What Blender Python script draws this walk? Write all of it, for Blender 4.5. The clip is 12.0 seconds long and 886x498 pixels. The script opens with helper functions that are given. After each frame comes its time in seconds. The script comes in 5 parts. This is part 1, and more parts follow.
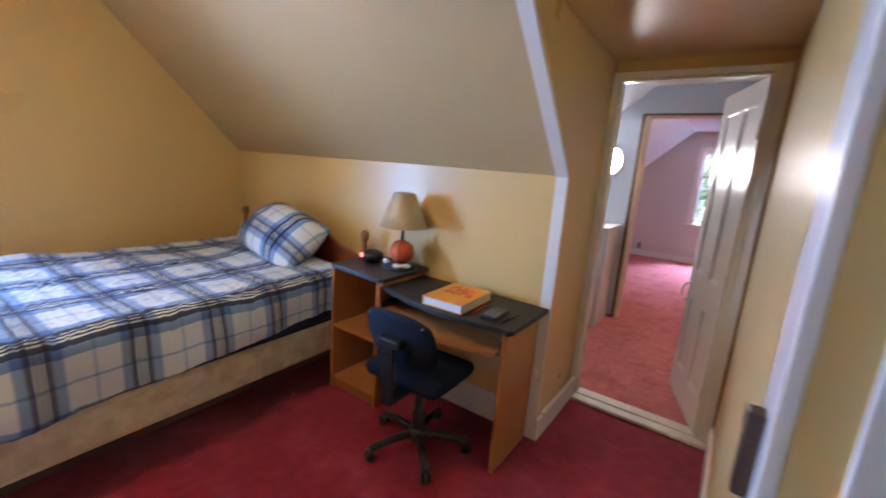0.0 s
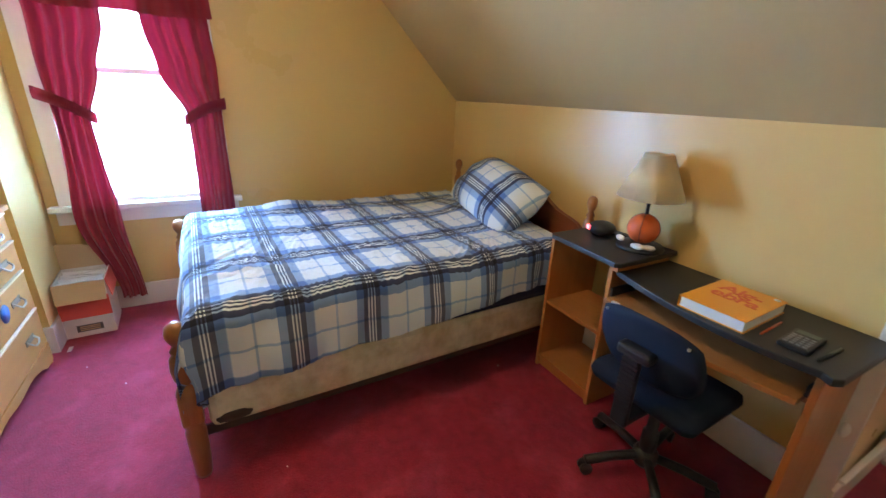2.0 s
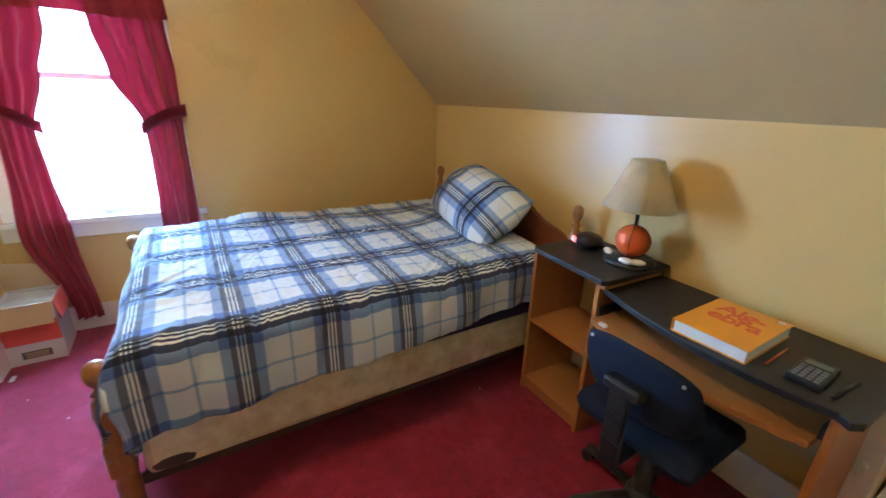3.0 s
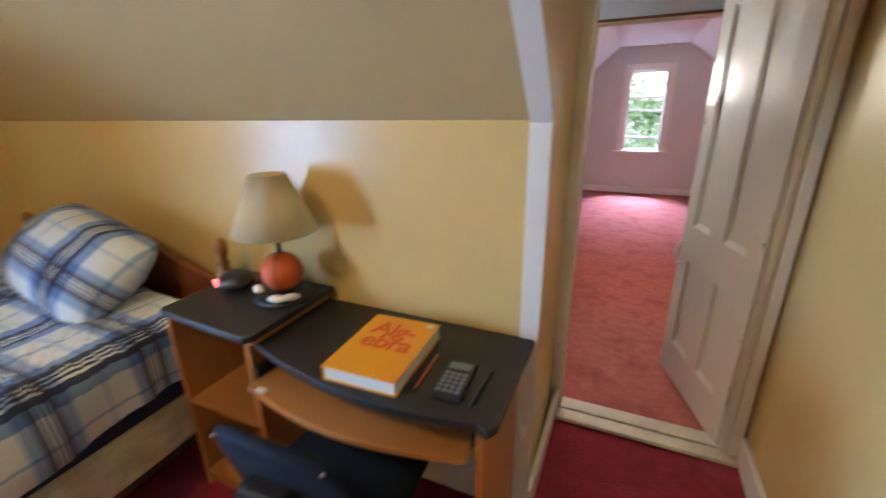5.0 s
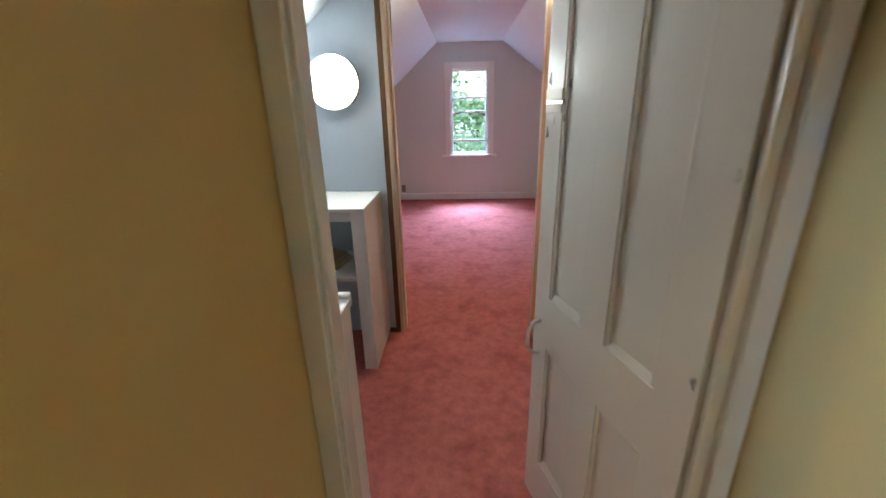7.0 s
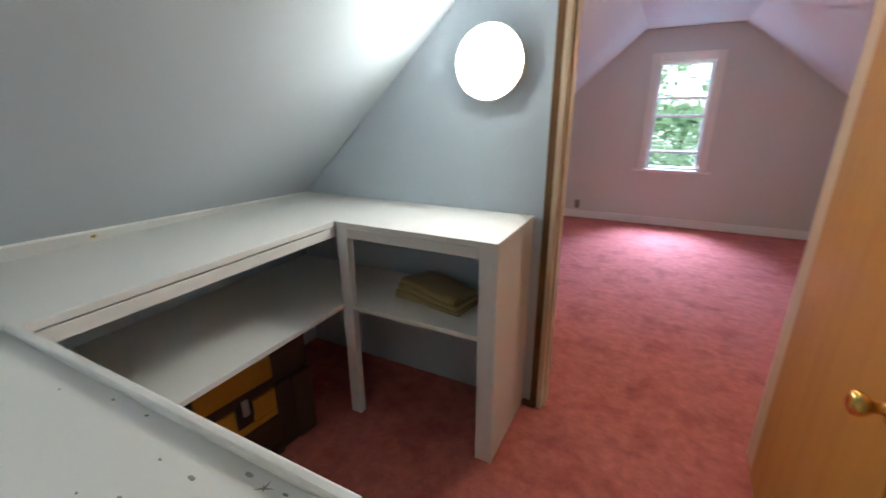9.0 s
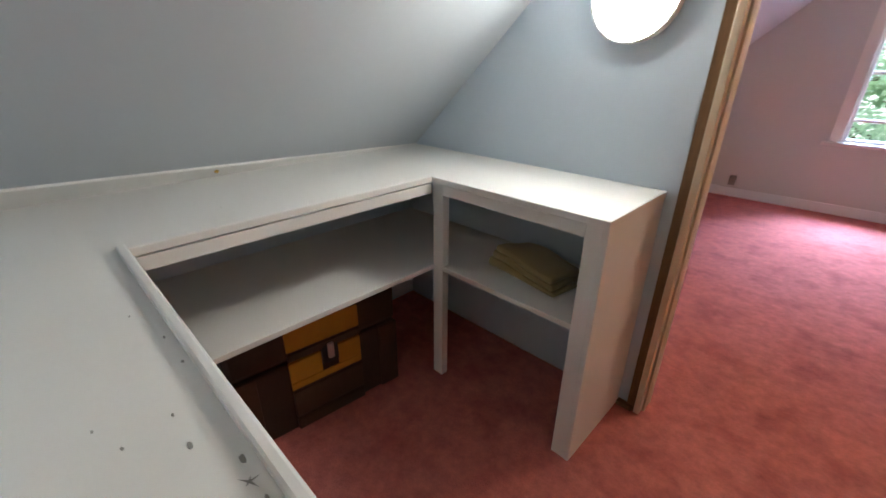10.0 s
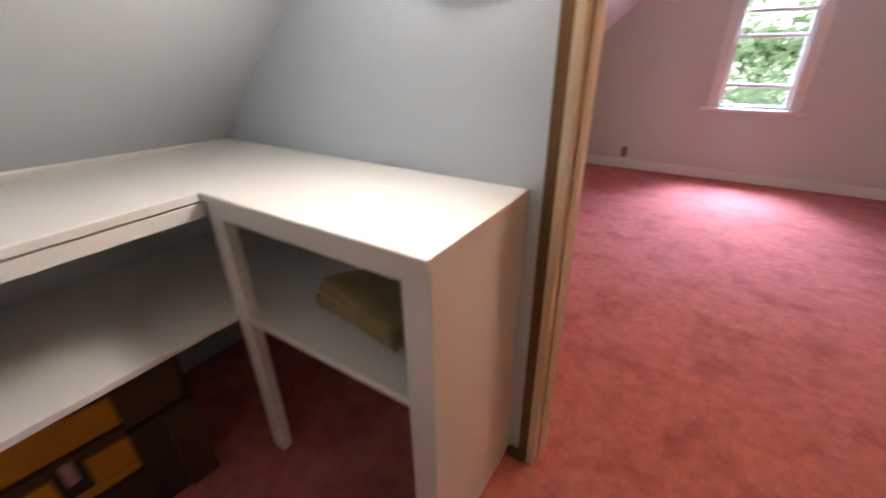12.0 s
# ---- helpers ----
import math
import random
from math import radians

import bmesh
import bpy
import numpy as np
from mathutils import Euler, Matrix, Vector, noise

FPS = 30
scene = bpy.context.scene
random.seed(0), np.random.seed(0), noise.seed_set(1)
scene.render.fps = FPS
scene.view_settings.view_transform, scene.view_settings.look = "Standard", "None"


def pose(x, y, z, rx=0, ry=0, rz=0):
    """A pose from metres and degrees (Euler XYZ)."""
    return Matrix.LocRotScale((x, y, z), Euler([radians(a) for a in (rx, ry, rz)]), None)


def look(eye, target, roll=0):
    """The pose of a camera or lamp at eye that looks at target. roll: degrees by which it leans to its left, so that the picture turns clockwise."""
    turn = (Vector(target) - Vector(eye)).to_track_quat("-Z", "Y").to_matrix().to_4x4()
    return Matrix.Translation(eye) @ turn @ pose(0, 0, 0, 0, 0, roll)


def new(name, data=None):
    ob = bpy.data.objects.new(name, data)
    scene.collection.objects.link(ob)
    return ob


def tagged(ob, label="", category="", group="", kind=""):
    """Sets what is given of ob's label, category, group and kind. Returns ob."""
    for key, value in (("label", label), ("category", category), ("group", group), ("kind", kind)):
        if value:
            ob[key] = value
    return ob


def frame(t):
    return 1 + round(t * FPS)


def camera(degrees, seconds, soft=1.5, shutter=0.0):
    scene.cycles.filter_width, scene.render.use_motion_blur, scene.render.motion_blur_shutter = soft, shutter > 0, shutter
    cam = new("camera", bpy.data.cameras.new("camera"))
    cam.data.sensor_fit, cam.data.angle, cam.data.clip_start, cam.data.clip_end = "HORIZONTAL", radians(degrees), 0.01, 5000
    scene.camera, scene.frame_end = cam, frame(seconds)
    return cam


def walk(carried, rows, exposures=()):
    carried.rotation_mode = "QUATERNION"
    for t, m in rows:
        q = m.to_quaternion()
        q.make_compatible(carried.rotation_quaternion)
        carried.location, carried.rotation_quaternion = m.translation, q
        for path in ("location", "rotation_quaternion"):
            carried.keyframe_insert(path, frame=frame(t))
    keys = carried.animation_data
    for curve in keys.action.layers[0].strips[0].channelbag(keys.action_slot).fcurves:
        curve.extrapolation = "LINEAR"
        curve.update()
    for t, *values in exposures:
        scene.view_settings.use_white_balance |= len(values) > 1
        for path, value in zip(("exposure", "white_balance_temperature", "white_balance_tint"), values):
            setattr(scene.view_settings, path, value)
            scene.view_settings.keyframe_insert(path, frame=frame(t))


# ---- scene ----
cam = camera(94.2, 12.0, shutter=0.5)
PATH = [
    (0, (0.041, -2.553, 1.425), (-1.081, -0.949, 1.016), 4.2),
    (0.3, (-0.006, -2.531, 1.431), (-1.277, -1.074, 0.92), 3.9),
    (0.5, (-0.035, -2.532, 1.424), (-1.386, -1.168, 0.863), 3.9),
    (1, (-0.101, -2.501, 1.43), (-1.604, -1.356, 0.773), 3.1),
    (1.5, (-0.227, -2.489, 1.431), (-1.813, -1.484, 0.743), 2.8),
    (2, (-0.357, -2.476, 1.442), (-1.989, -1.556, 0.743), 2.5),
    (2.5, (-0.431, -2.392, 1.448), (-2.083, -1.505, 0.753), 2.0),
    (2.7, (-0.454, -2.353, 1.443), (-2.103, -1.457, 0.753), 2.0),
    (4.3, (-0.475, -2.017, 1.432), (-1.707, -0.584, 0.777), 0.1),
    (4.5, (-0.478, -1.963, 1.434), (-1.588, -0.435, 0.777), -0.3),
    (5, (-0.434, -1.757, 1.444), (-1.207, -0.035, 0.785), -1.0),
    (5.5, (-0.386, -1.503, 1.453), (-0.836, 0.326, 0.779), -1.1),
    (6, (-0.368, -1.233, 1.434), (-0.593, 0.635, 0.755), -1.2),
    (6.5, (-0.356, -0.926, 1.439), (-0.458, 0.954, 0.765), -1.4),
    (8.3, (-0.382, -0.057, 1.387), (-0.773, 1.801, 0.756), -1.8),
    (8.5, (-0.383, 0.008, 1.37), (-0.922, 1.831, 0.749), -1.8),
    (9, (-0.427, 0.083, 1.376), (-1.299, 1.768, 0.743), -0.4),
    (9.5, (-0.428, 0.158, 1.371), (-1.585, 1.635, 0.677), 0.2),
    (10, (-0.445, 0.249, 1.347), (-1.726, 1.55, 0.531), 0.4),
    (10.5, (-0.451, 0.321, 1.322), (-1.752, 1.519, 0.388), 0.2),
    (11, (-0.472, 0.428, 1.285), (-1.739, 1.608, 0.284), -0.2),
    (11.5, (-0.507, 0.631, 1.275), (-1.687, 1.908, 0.286), -0.4),
    (12, (-0.503, 0.836, 1.281), (-1.491, 2.331, 0.392), -1.0),
]
walk(cam, [(t, look(eye, target, roll)) for t, eye, target, roll in PATH],
     exposures=[(0, 0.52, 5950, 21), (0.6, 0.52, 6500, 17), (1.2, 0.52, 6450, 15), (2.0, 0.48, 6300, 12), (3.5, 0.47, 6350, 11), (5.0, 0.54, 6600, 13), (5.5, 0.46, 6550, 14), (6.0, 0.40, 6350, 9), (6.5, 0.36, 5850, 2), (8.3, 0.35, 6050, 0), (10, 0.38, 6350, 6), (10.6, 0.50, 6600, 11), (11.2, 0.62, 6900, 13), (12, 0.50, 7100, 15)])

# ---- world and light ----
world = bpy.data.worlds.new("sky")
scene.world = world
world.use_nodes = True
wn = world.node_tree.nodes
sky = wn.new("ShaderNodeTexSky")
sky.sky_type, sky.sun_disc = "NISHITA", False
sky.sun_elevation, sky.sun_rotation = radians(52), radians(150)
sky.air_density, sky.dust_density = 1.0, 2.5
world.node_tree.links.new(sky.outputs[0], wn["Background"].inputs[0])
wn["Background"].inputs[1].default_value = 0.15

sun = new("sun", bpy.data.lights.new("sun", "SUN"))
sun.data.energy, sun.data.angle, sun.data.color = 4.5, radians(0.6), (1.0, 0.95, 0.88)
sun.matrix_world = look((4, -6, 9), (0, 0, 0))


def sky_light(name, eye, target, wide, high, watts, color):
    lamp = new(name, bpy.data.lights.new(name, "AREA"))
    lamp.data.shape, lamp.data.size, lamp.data.size_y = "RECTANGLE", wide, high
    lamp.data.energy, lamp.data.color = watts, color
    lamp.matrix_world = look(eye, target)
    return lamp


sky_light("window_daylight", (-3.80, -2.855, 1.33), (0, -2.855, 1.25), 0.86, 1.30, 185, (0.29, 0.56, 1.0))
sky_light("window_daylight_far", (-0.29, 6.85, 2.75), (-0.29, 4.6, 0.2), 1.0, 0.8, 900, (0.48, 0.62, 1.0))


# ---- materials ----
def mat(name, color, rough=0.6, other=None, scale=3.0, fine=60.0, amount=0.5, bump=0.1, depth=0.004, metal=0.0,
        coat=0.0, spec=0.5, sheen=0.0, stretch=(1, 1, 1), rough_var=0.05, grain=0.35):
    """A surface with slow stains and a fine grain in colour, roughness and relief."""
    m = bpy.data.materials.new(name)
    m.use_nodes = True
    n, l = m.node_tree.nodes, m.node_tree.links
    b = n["Principled BSDF"]
    at = n.new("ShaderNodeTexCoord")
    mp = n.new("ShaderNodeMapping")
    mp.inputs["Scale"].default_value = stretch
    l.new(at.outputs["Object"], mp.inputs["Vector"])
    big, small = n.new("ShaderNodeTexNoise"), n.new("ShaderNodeTexNoise")
    for t, s, d in ((big, scale, 5), (small, fine, 3)):
        t.inputs["Scale"].default_value, t.inputs["Detail"].default_value = s, d
        l.new(mp.outputs[0], t.inputs["Vector"])
    both = n.new("ShaderNodeMath")
    both.operation = "MULTIPLY_ADD"
    both.inputs[1].default_value = grain
    l.new(small.outputs[0], both.inputs[0])
    l.new(big.outputs[0], both.inputs[2])
    ramp = n.new("ShaderNodeMapRange")
    ramp.inputs["From Min"].default_value, ramp.inputs["From Max"].default_value = 0.30, 0.75 + grain
    ramp.inputs["To Max"].default_value = amount
    l.new(both.outputs[0], ramp.inputs["Value"])
    mix = n.new("ShaderNodeMix")
    mix.data_type = "RGBA"
    mix.inputs["A"].default_value = (*color, 1)
    mix.inputs["B"].default_value = (*(other or [c * 0.72 for c in color]), 1)
    l.new(ramp.outputs[0], mix.inputs["Factor"])
    l.new(mix.outputs["Result"], b.inputs["Base Color"])
    rr = n.new("ShaderNodeMapRange")
    rr.inputs["To Min"].default_value, rr.inputs["To Max"].default_value = max(0.02, rough - rough_var), min(1, rough + rough_var)
    l.new(big.outputs[0], rr.inputs["Value"])
    l.new(rr.outputs[0], b.inputs["Roughness"])
    bp = n.new("ShaderNodeBump")
    bp.inputs["Strength"].default_value, bp.inputs["Distance"].default_value = bump, depth
    l.new(both.outputs[0], bp.inputs["Height"])
    l.new(bp.outputs[0], b.inputs["Normal"])
    b.inputs["Metallic"].default_value, b.inputs["Specular IOR Level"].default_value = metal, spec
    b.inputs["Coat Weight"].default_value, b.inputs["Sheen Weight"].default_value = coat, sheen
    return m


def glow(name, color, strength):
    m = bpy.data.materials.new(name)
    m.use_nodes = True
    b = m.node_tree.nodes["Principled BSDF"]
    b.inputs["Base Color"].default_value = (0.9, 0.9, 0.9, 1)
    b.inputs["Emission Color"].default_value, b.inputs["Emission Strength"].default_value = (*color, 1), strength
    return m


def clear_glass(name):
    m = bpy.data.materials.new(name)
    m.use_nodes = True
    b = m.node_tree.nodes["Principled BSDF"]
    b.inputs["Base Color"].default_value = (0.97, 0.99, 0.98, 1)
    b.inputs["Roughness"].default_value, b.inputs["Transmission Weight"].default_value, b.inputs["IOR"].default_value = 0.0, 1.0, 1.05
    return m


def see_through_cloth(name, color, share, stretch=(1, 1, 1)):
    m = mat(name, color, 0.85, scale=6, fine=220, amount=0.35, bump=0.25, depth=0.002, sheen=0.3, stretch=stretch)
    n, l = m.node_tree.nodes, m.node_tree.links
    t, mx = n.new("ShaderNodeBsdfTranslucent"), n.new("ShaderNodeMixShader")
    t.inputs["Color"].default_value = (*[min(0.95, c * 1.25) for c in color], 1)
    mx.inputs[0].default_value = share
    l.new(n["Principled BSDF"].outputs[0], mx.inputs[1])
    l.new(t.outputs[0], mx.inputs[2])
    l.new(mx.outputs[0], n["Material Output"].inputs["Surface"])
    return m


def carpet_mat(name, color, other, stain, sheen):
    m = mat(name, color, 0.95, other, scale=2.6, fine=140, amount=1.0, bump=0.9, depth=0.004, spec=0.1, sheen=sheen, grain=0.9)
    n, l = m.node_tree.nodes, m.node_tree.links
    mix = [x for x in n if x.bl_idname == "ShaderNodeMix"][0]
    at = [x for x in n if x.bl_idname == "ShaderNodeTexCoord"][0]
    spots = n.new("ShaderNodeTexNoise")
    spots.inputs["Scale"].default_value, spots.inputs["Detail"].default_value = 4.6, 7
    l.new(at.outputs["Object"], spots.inputs["Vector"])
    cut = n.new("ShaderNodeMapRange")
    cut.inputs["From Min"].default_value, cut.inputs["From Max"].default_value, cut.inputs["To Max"].default_value = 0.50, 0.74, 0.7
    l.new(spots.outputs[0], cut.inputs["Value"])
    over = n.new("ShaderNodeMix")
    over.data_type = "RGBA"
    over.inputs["B"].default_value = (*stain, 1)
    l.new(mix.outputs["Result"], over.inputs["A"])
    l.new(cut.outputs[0], over.inputs["Factor"])
    nap = n.new("ShaderNodeTexNoise")
    nap.inputs["Scale"].default_value, nap.inputs["Detail"].default_value, nap.inputs["Roughness"].default_value = 17.0, 8, 0.72
    l.new(at.outputs["Object"], nap.inputs["Vector"])
    lay = n.new("ShaderNodeMapRange")
    lay.inputs["From Min"].default_value, lay.inputs["From Max"].default_value = 0.32, 0.68
    lay.inputs["To Min"].default_value, lay.inputs["To Max"].default_value = 0.74, 1.18
    l.new(nap.outputs[0], lay.inputs["Value"])
    pile = n.new("ShaderNodeMix")
    pile.data_type, pile.blend_type = "RGBA", "MULTIPLY"
    pile.inputs["Factor"].default_value = 1.0
    l.new(over.outputs["Result"], pile.inputs["A"])
    l.new(lay.outputs[0], pile.inputs["B"])
    l.new(pile.outputs["Result"], n["Principled BSDF"].inputs["Base Color"])
    return m


def wood_mat(name, color, dark, rough=0.35, along="x", coat=0.2):
    stretch = {"x": (0.6, 9, 9), "y": (9, 0.6, 9), "z": (9, 9, 0.6)}[along]
    return mat(name, color, rough, dark, scale=2.6, fine=24, amount=0.95, bump=0.12, depth=0.002, coat=coat, stretch=stretch)


def plaid_mat(name):
    """Woven plaid: the same band sequence runs both ways over the cloth."""
    m = mat(name, (0.8, 0.78, 0.72), 0.85, scale=5, fine=300, amount=0.2, bump=0.35, depth=0.002, sheen=0.15)
    n, l = m.node_tree.nodes, m.node_tree.links
    uv = n.new("ShaderNodeUVMap")
    uv.uv_map = "cloth"
    sep = n.new("ShaderNodeSeparateXYZ")
    l.new(uv.outputs[0], sep.inputs[0])
    # white is tinted blue: the window's sky light is put into the cloth
    white, blue, pale, navy = (0.90, 0.95, 1), (0.27, 0.42, 0.74), (0.45, 0.63, 0.88), (0.042, 0.058, 0.135)
    bands = [(0.00, blue), (0.10, navy), (0.165, white), (0.182, navy), (0.207, white), (0.224, navy), (0.249, white), (0.266, navy), (0.33, blue), (0.43, white),
             (0.685, pale), (0.715, white), (0.985, pale)]
    ways = []
    for axis, period, shift in (("X", 0.370, 0.418), ("Y", 0.307, 0.459)):
        a = n.new("ShaderNodeMath")
        a.operation = "MULTIPLY_ADD"
        a.inputs[1].default_value, a.inputs[2].default_value = 1 / period, shift
        l.new(sep.outputs[axis], a.inputs[0])
        f = n.new("ShaderNodeMath")
        f.operation = "FRACT"
        l.new(a.outputs[0], f.inputs[0])
        ramp = n.new("ShaderNodeValToRGB")
        ramp.color_ramp.interpolation = "CONSTANT"
        e = ramp.color_ramp.elements
        e[0].position, e[0].color = bands[0][0], (*bands[0][1], 1)
        e[1].position, e[1].color = bands[1][0], (*bands[1][1], 1)
        for p, c in bands[2:]:
            e.new(p).color = (*c, 1)
        l.new(f.outputs[0], ramp.inputs[0])
        ways.append(ramp)
    half = n.new("ShaderNodeMix")
    half.data_type, half.blend_type = "RGBA", "MULTIPLY"
    half.inputs["Factor"].default_value = 0.9
    l.new(ways[0].outputs[0], half.inputs["A"])
    l.new(ways[1].outputs[0], half.inputs["B"])
    tint = n.new("ShaderNodeMix")
    tint.data_type, tint.blend_type = "RGBA", "MULTIPLY"
    tint.inputs["Factor"].default_value = 1.0
    base = [x for x in n if x.bl_idname == "ShaderNodeMix" and x not in (half, tint)][0]
    l.new(base.outputs["Result"], tint.inputs["A"])
    l.new(half.outputs["Result"], tint.inputs["B"])
    l.new(tint.outputs["Result"], n["Principled BSDF"].inputs["Base Color"])
    return m


YELLOW = mat("yellow_gloss_paint", (0.655, 0.45, 0.172), 0.29, (0.585, 0.395, 0.148), scale=1.6, fine=9, amount=0.4, bump=0.13, depth=0.008, rough_var=0.05, spec=0.33)
# the wall yellow again, darkened for the shade on slopes and ceilings
YELLOW_SHADED = mat("shaded_yellow_paint", (0.535, 0.385, 0.185), 0.40, (0.485, 0.35, 0.165), scale=1.3, fine=16, amount=0.5, bump=0.15, depth=0.006)
WHITE = mat("white_gloss_paint", (0.82, 0.80, 0.76), 0.24, (0.72, 0.68, 0.60), scale=2.5, fine=30, amount=0.3, bump=0.15, depth=0.003)
WORN_WHITE = mat("worn_white_paint", (0.80, 0.77, 0.68), 0.4, (0.42, 0.32, 0.20), scale=11, fine=45, amount=0.6, bump=0.5, depth=0.004)
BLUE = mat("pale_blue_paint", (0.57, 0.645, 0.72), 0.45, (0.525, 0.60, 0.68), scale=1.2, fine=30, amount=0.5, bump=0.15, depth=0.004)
# colour lowered below the walls' to hold back the wall lamp's hot spot
SLOPE_DIMMED = mat("dimmed_grey_blue_paint", (0.48, 0.52, 0.56), 0.45, (0.44, 0.48, 0.525), scale=1.1, fine=25, amount=0.5, bump=0.15, depth=0.005)
PINK = mat("pale_pink_paint", (0.62, 0.63, 0.60), 0.55, (0.58, 0.59, 0.56), scale=1.4, fine=30, amount=0.5, bump=0.12, depth=0.004)
# lighter than the walls: window light on the slopes is in this colour
PINK_BRIGHTENED = mat("brightened_pink_paint", (0.80, 0.82, 0.82), 0.55, (0.76, 0.78, 0.78), scale=1.4, fine=30, amount=0.5, bump=0.12)
SHELF_WHITE = mat("white_shelf_paint", (0.80, 0.79, 0.77), 0.40, (0.69, 0.68, 0.65), scale=2.5, fine=70, amount=0.45, bump=0.2, depth=0.002)
CRIMSON = carpet_mat("crimson_carpet", (0.33, 0.020, 0.050), (0.19, 0.009, 0.024), (0.40, 0.045, 0.090), 0.24)
ROSE = carpet_mat("rose_carpet", (0.60, 0.195, 0.168), (0.46, 0.13, 0.112), (0.29, 0.068, 0.060), 0.08)
OAK = wood_mat("honey_wood_veneer", (0.48, 0.205, 0.06), (0.38, 0.145, 0.038), 0.4, "z")
OAK_FLAT = wood_mat("honey_wood_shelf", (0.48, 0.205, 0.06), (0.38, 0.145, 0.038), 0.4, "x")
PINE = wood_mat("golden_pine", (0.50, 0.235, 0.065), (0.41, 0.175, 0.042), 0.32, "x", 0.3)
ORANGE_WOOD = wood_mat("orange_varnished_wood", (0.56, 0.26, 0.045), (0.46, 0.19, 0.03), 0.42, "z", 0.1)
MAPLE = wood_mat("brown_turned_wood", (0.36, 0.155, 0.045), (0.24, 0.09, 0.026), 0.3, "z", 0.4)
CHERRY = wood_mat("red_brown_wood", (0.22, 0.06, 0.025), (0.14, 0.035, 0.015), 0.3, "x", 0.4)
RAW_WOOD = mat("raw_split_wood", (0.24, 0.12, 0.045), 0.8, (0.06, 0.03, 0.012), scale=8, fine=60, amount=1.0, bump=0.8, stretch=(5, 5, 0.7))
CREAM_WOOD = mat("cream_painted_wood", (0.72, 0.58, 0.42), 0.45, (0.58, 0.43, 0.28), scale=4, fine=30, amount=0.7, bump=0.2, stretch=(4, 4, 0.5))
BLACK_TOP = mat("black_laminate", (0.014, 0.014, 0.015), 0.48, (0.03, 0.03, 0.032), scale=6, fine=250, amount=0.6, bump=0.15, depth=0.001)
BLACK = mat("black_plastic", (0.015, 0.016, 0.018), 0.4, scale=10, fine=200, amount=0.4, bump=0.1, depth=0.001)
CHAIR_CLOTH = mat("dark_blue_chair_cloth", (0.008, 0.015, 0.030), 0.9, (0.014, 0.022, 0.042), scale=8, fine=420, amount=0.8, bump=0.5, depth=0.002, spec=0.2)
CURTAIN = see_through_cloth("burgundy_curtain_cloth", (0.26, 0.006, 0.020), 0.035, (1, 1, 0.3))
PLAID = plaid_mat("blue_plaid_flannel")
DAMASK = mat("cream_damask", (0.76, 0.70, 0.50), 0.7, (0.44, 0.36, 0.19), scale=14, fine=110, amount=1.0, grain=0.12, bump=0.4, depth=0.003)
NAVY = mat("navy_sheet", (0.02, 0.03, 0.09), 0.9, scale=8, fine=200, amount=0.4)
SHADE = see_through_cloth("cream_lampshade_cloth", (0.93, 0.77, 0.52), 0.18)
BALL = mat("orange_rubber_ball", (0.60, 0.105, 0.018), 0.5, (0.48, 0.07, 0.012), scale=12, fine=500, amount=0.5, bump=0.5, depth=0.001)
BRASS = mat("polished_brass", (0.80, 0.53, 0.16), 0.2, scale=15, fine=90, amount=0.4, metal=1.0, bump=0.03)
STEEL = mat("dull_steel", (0.5, 0.49, 0.47), 0.35, scale=15, fine=120, amount=0.6, metal=1.0, bump=0.08)
BOOK_COVER = mat("orange_book_cover", (0.82, 0.33, 0.015), 0.35, (0.78, 0.29, 0.012), scale=4, fine=90, amount=0.4, bump=0.03)
BOOK_INK = mat("red_orange_print", (0.72, 0.09, 0.02), 0.4, scale=4, fine=90, amount=0.3, bump=0.0)
PAPER = mat("white_paper", (0.78, 0.77, 0.75), 0.8, (0.66, 0.64, 0.60), scale=6, fine=160, amount=0.6, bump=0.2, stretch=(1, 1, 6))
CARD = mat("brown_cardboard", (0.55, 0.38, 0.22), 0.8, (0.46, 0.30, 0.16), scale=5, fine=120, amount=0.6)
CARD_WHITE = mat("white_printed_card", (0.66, 0.63, 0.60), 0.6, (0.55, 0.51, 0.47), scale=5, fine=90, amount=0.6)
CARD_RED = mat("red_printed_card", (0.62, 0.07, 0.04), 0.55, (0.42, 0.07, 0.05), scale=5, fine=90, amount=0.6)
INK_GREY = mat("dark_grey_print", (0.09, 0.085, 0.08), 0.6, scale=9, fine=90, amount=0.4)
PENCIL_RED = mat("red_pencil_lacquer", (0.55, 0.10, 0.03), 0.35, scale=9, fine=90, amount=0.3)
KEY_GREY = mat("grey_keys", (0.22, 0.24, 0.27), 0.5, scale=9, fine=90, amount=0.3)
SCREEN = mat("grey_green_display", (0.20, 0.24, 0.22), 0.2, scale=9, fine=90, amount=0.3)
TRUNK_DARK = mat("dark_trunk_leather", (0.024, 0.012, 0.008), 0.55, (0.07, 0.035, 0.018), scale=7, fine=70, amount=0.9, bump=0.5)
TRUNK_BAND = mat("brown_trunk_wood", (0.065, 0.030, 0.014), 0.5, (0.05, 0.022, 0.010), scale=6, fine=60, amount=0.9, bump=0.4, stretch=(5, 0.7, 5))
OCHRE = mat("ochre_painted_metal", (0.55, 0.27, 0.018), 0.45, (0.36, 0.15, 0.012), scale=8, fine=50, amount=0.9, bump=0.3)
TOWEL = mat("tan_folded_cloth", (0.36, 0.27, 0.12), 0.95, (0.27, 0.20, 0.085), scale=10, fine=260, amount=0.7, bump=0.7, depth=0.004, sheen=0.3)
DENT = mat("grey_chipped_plaster", (0.33, 0.32, 0.30), 0.9, scale=20, fine=90, amount=0.6)
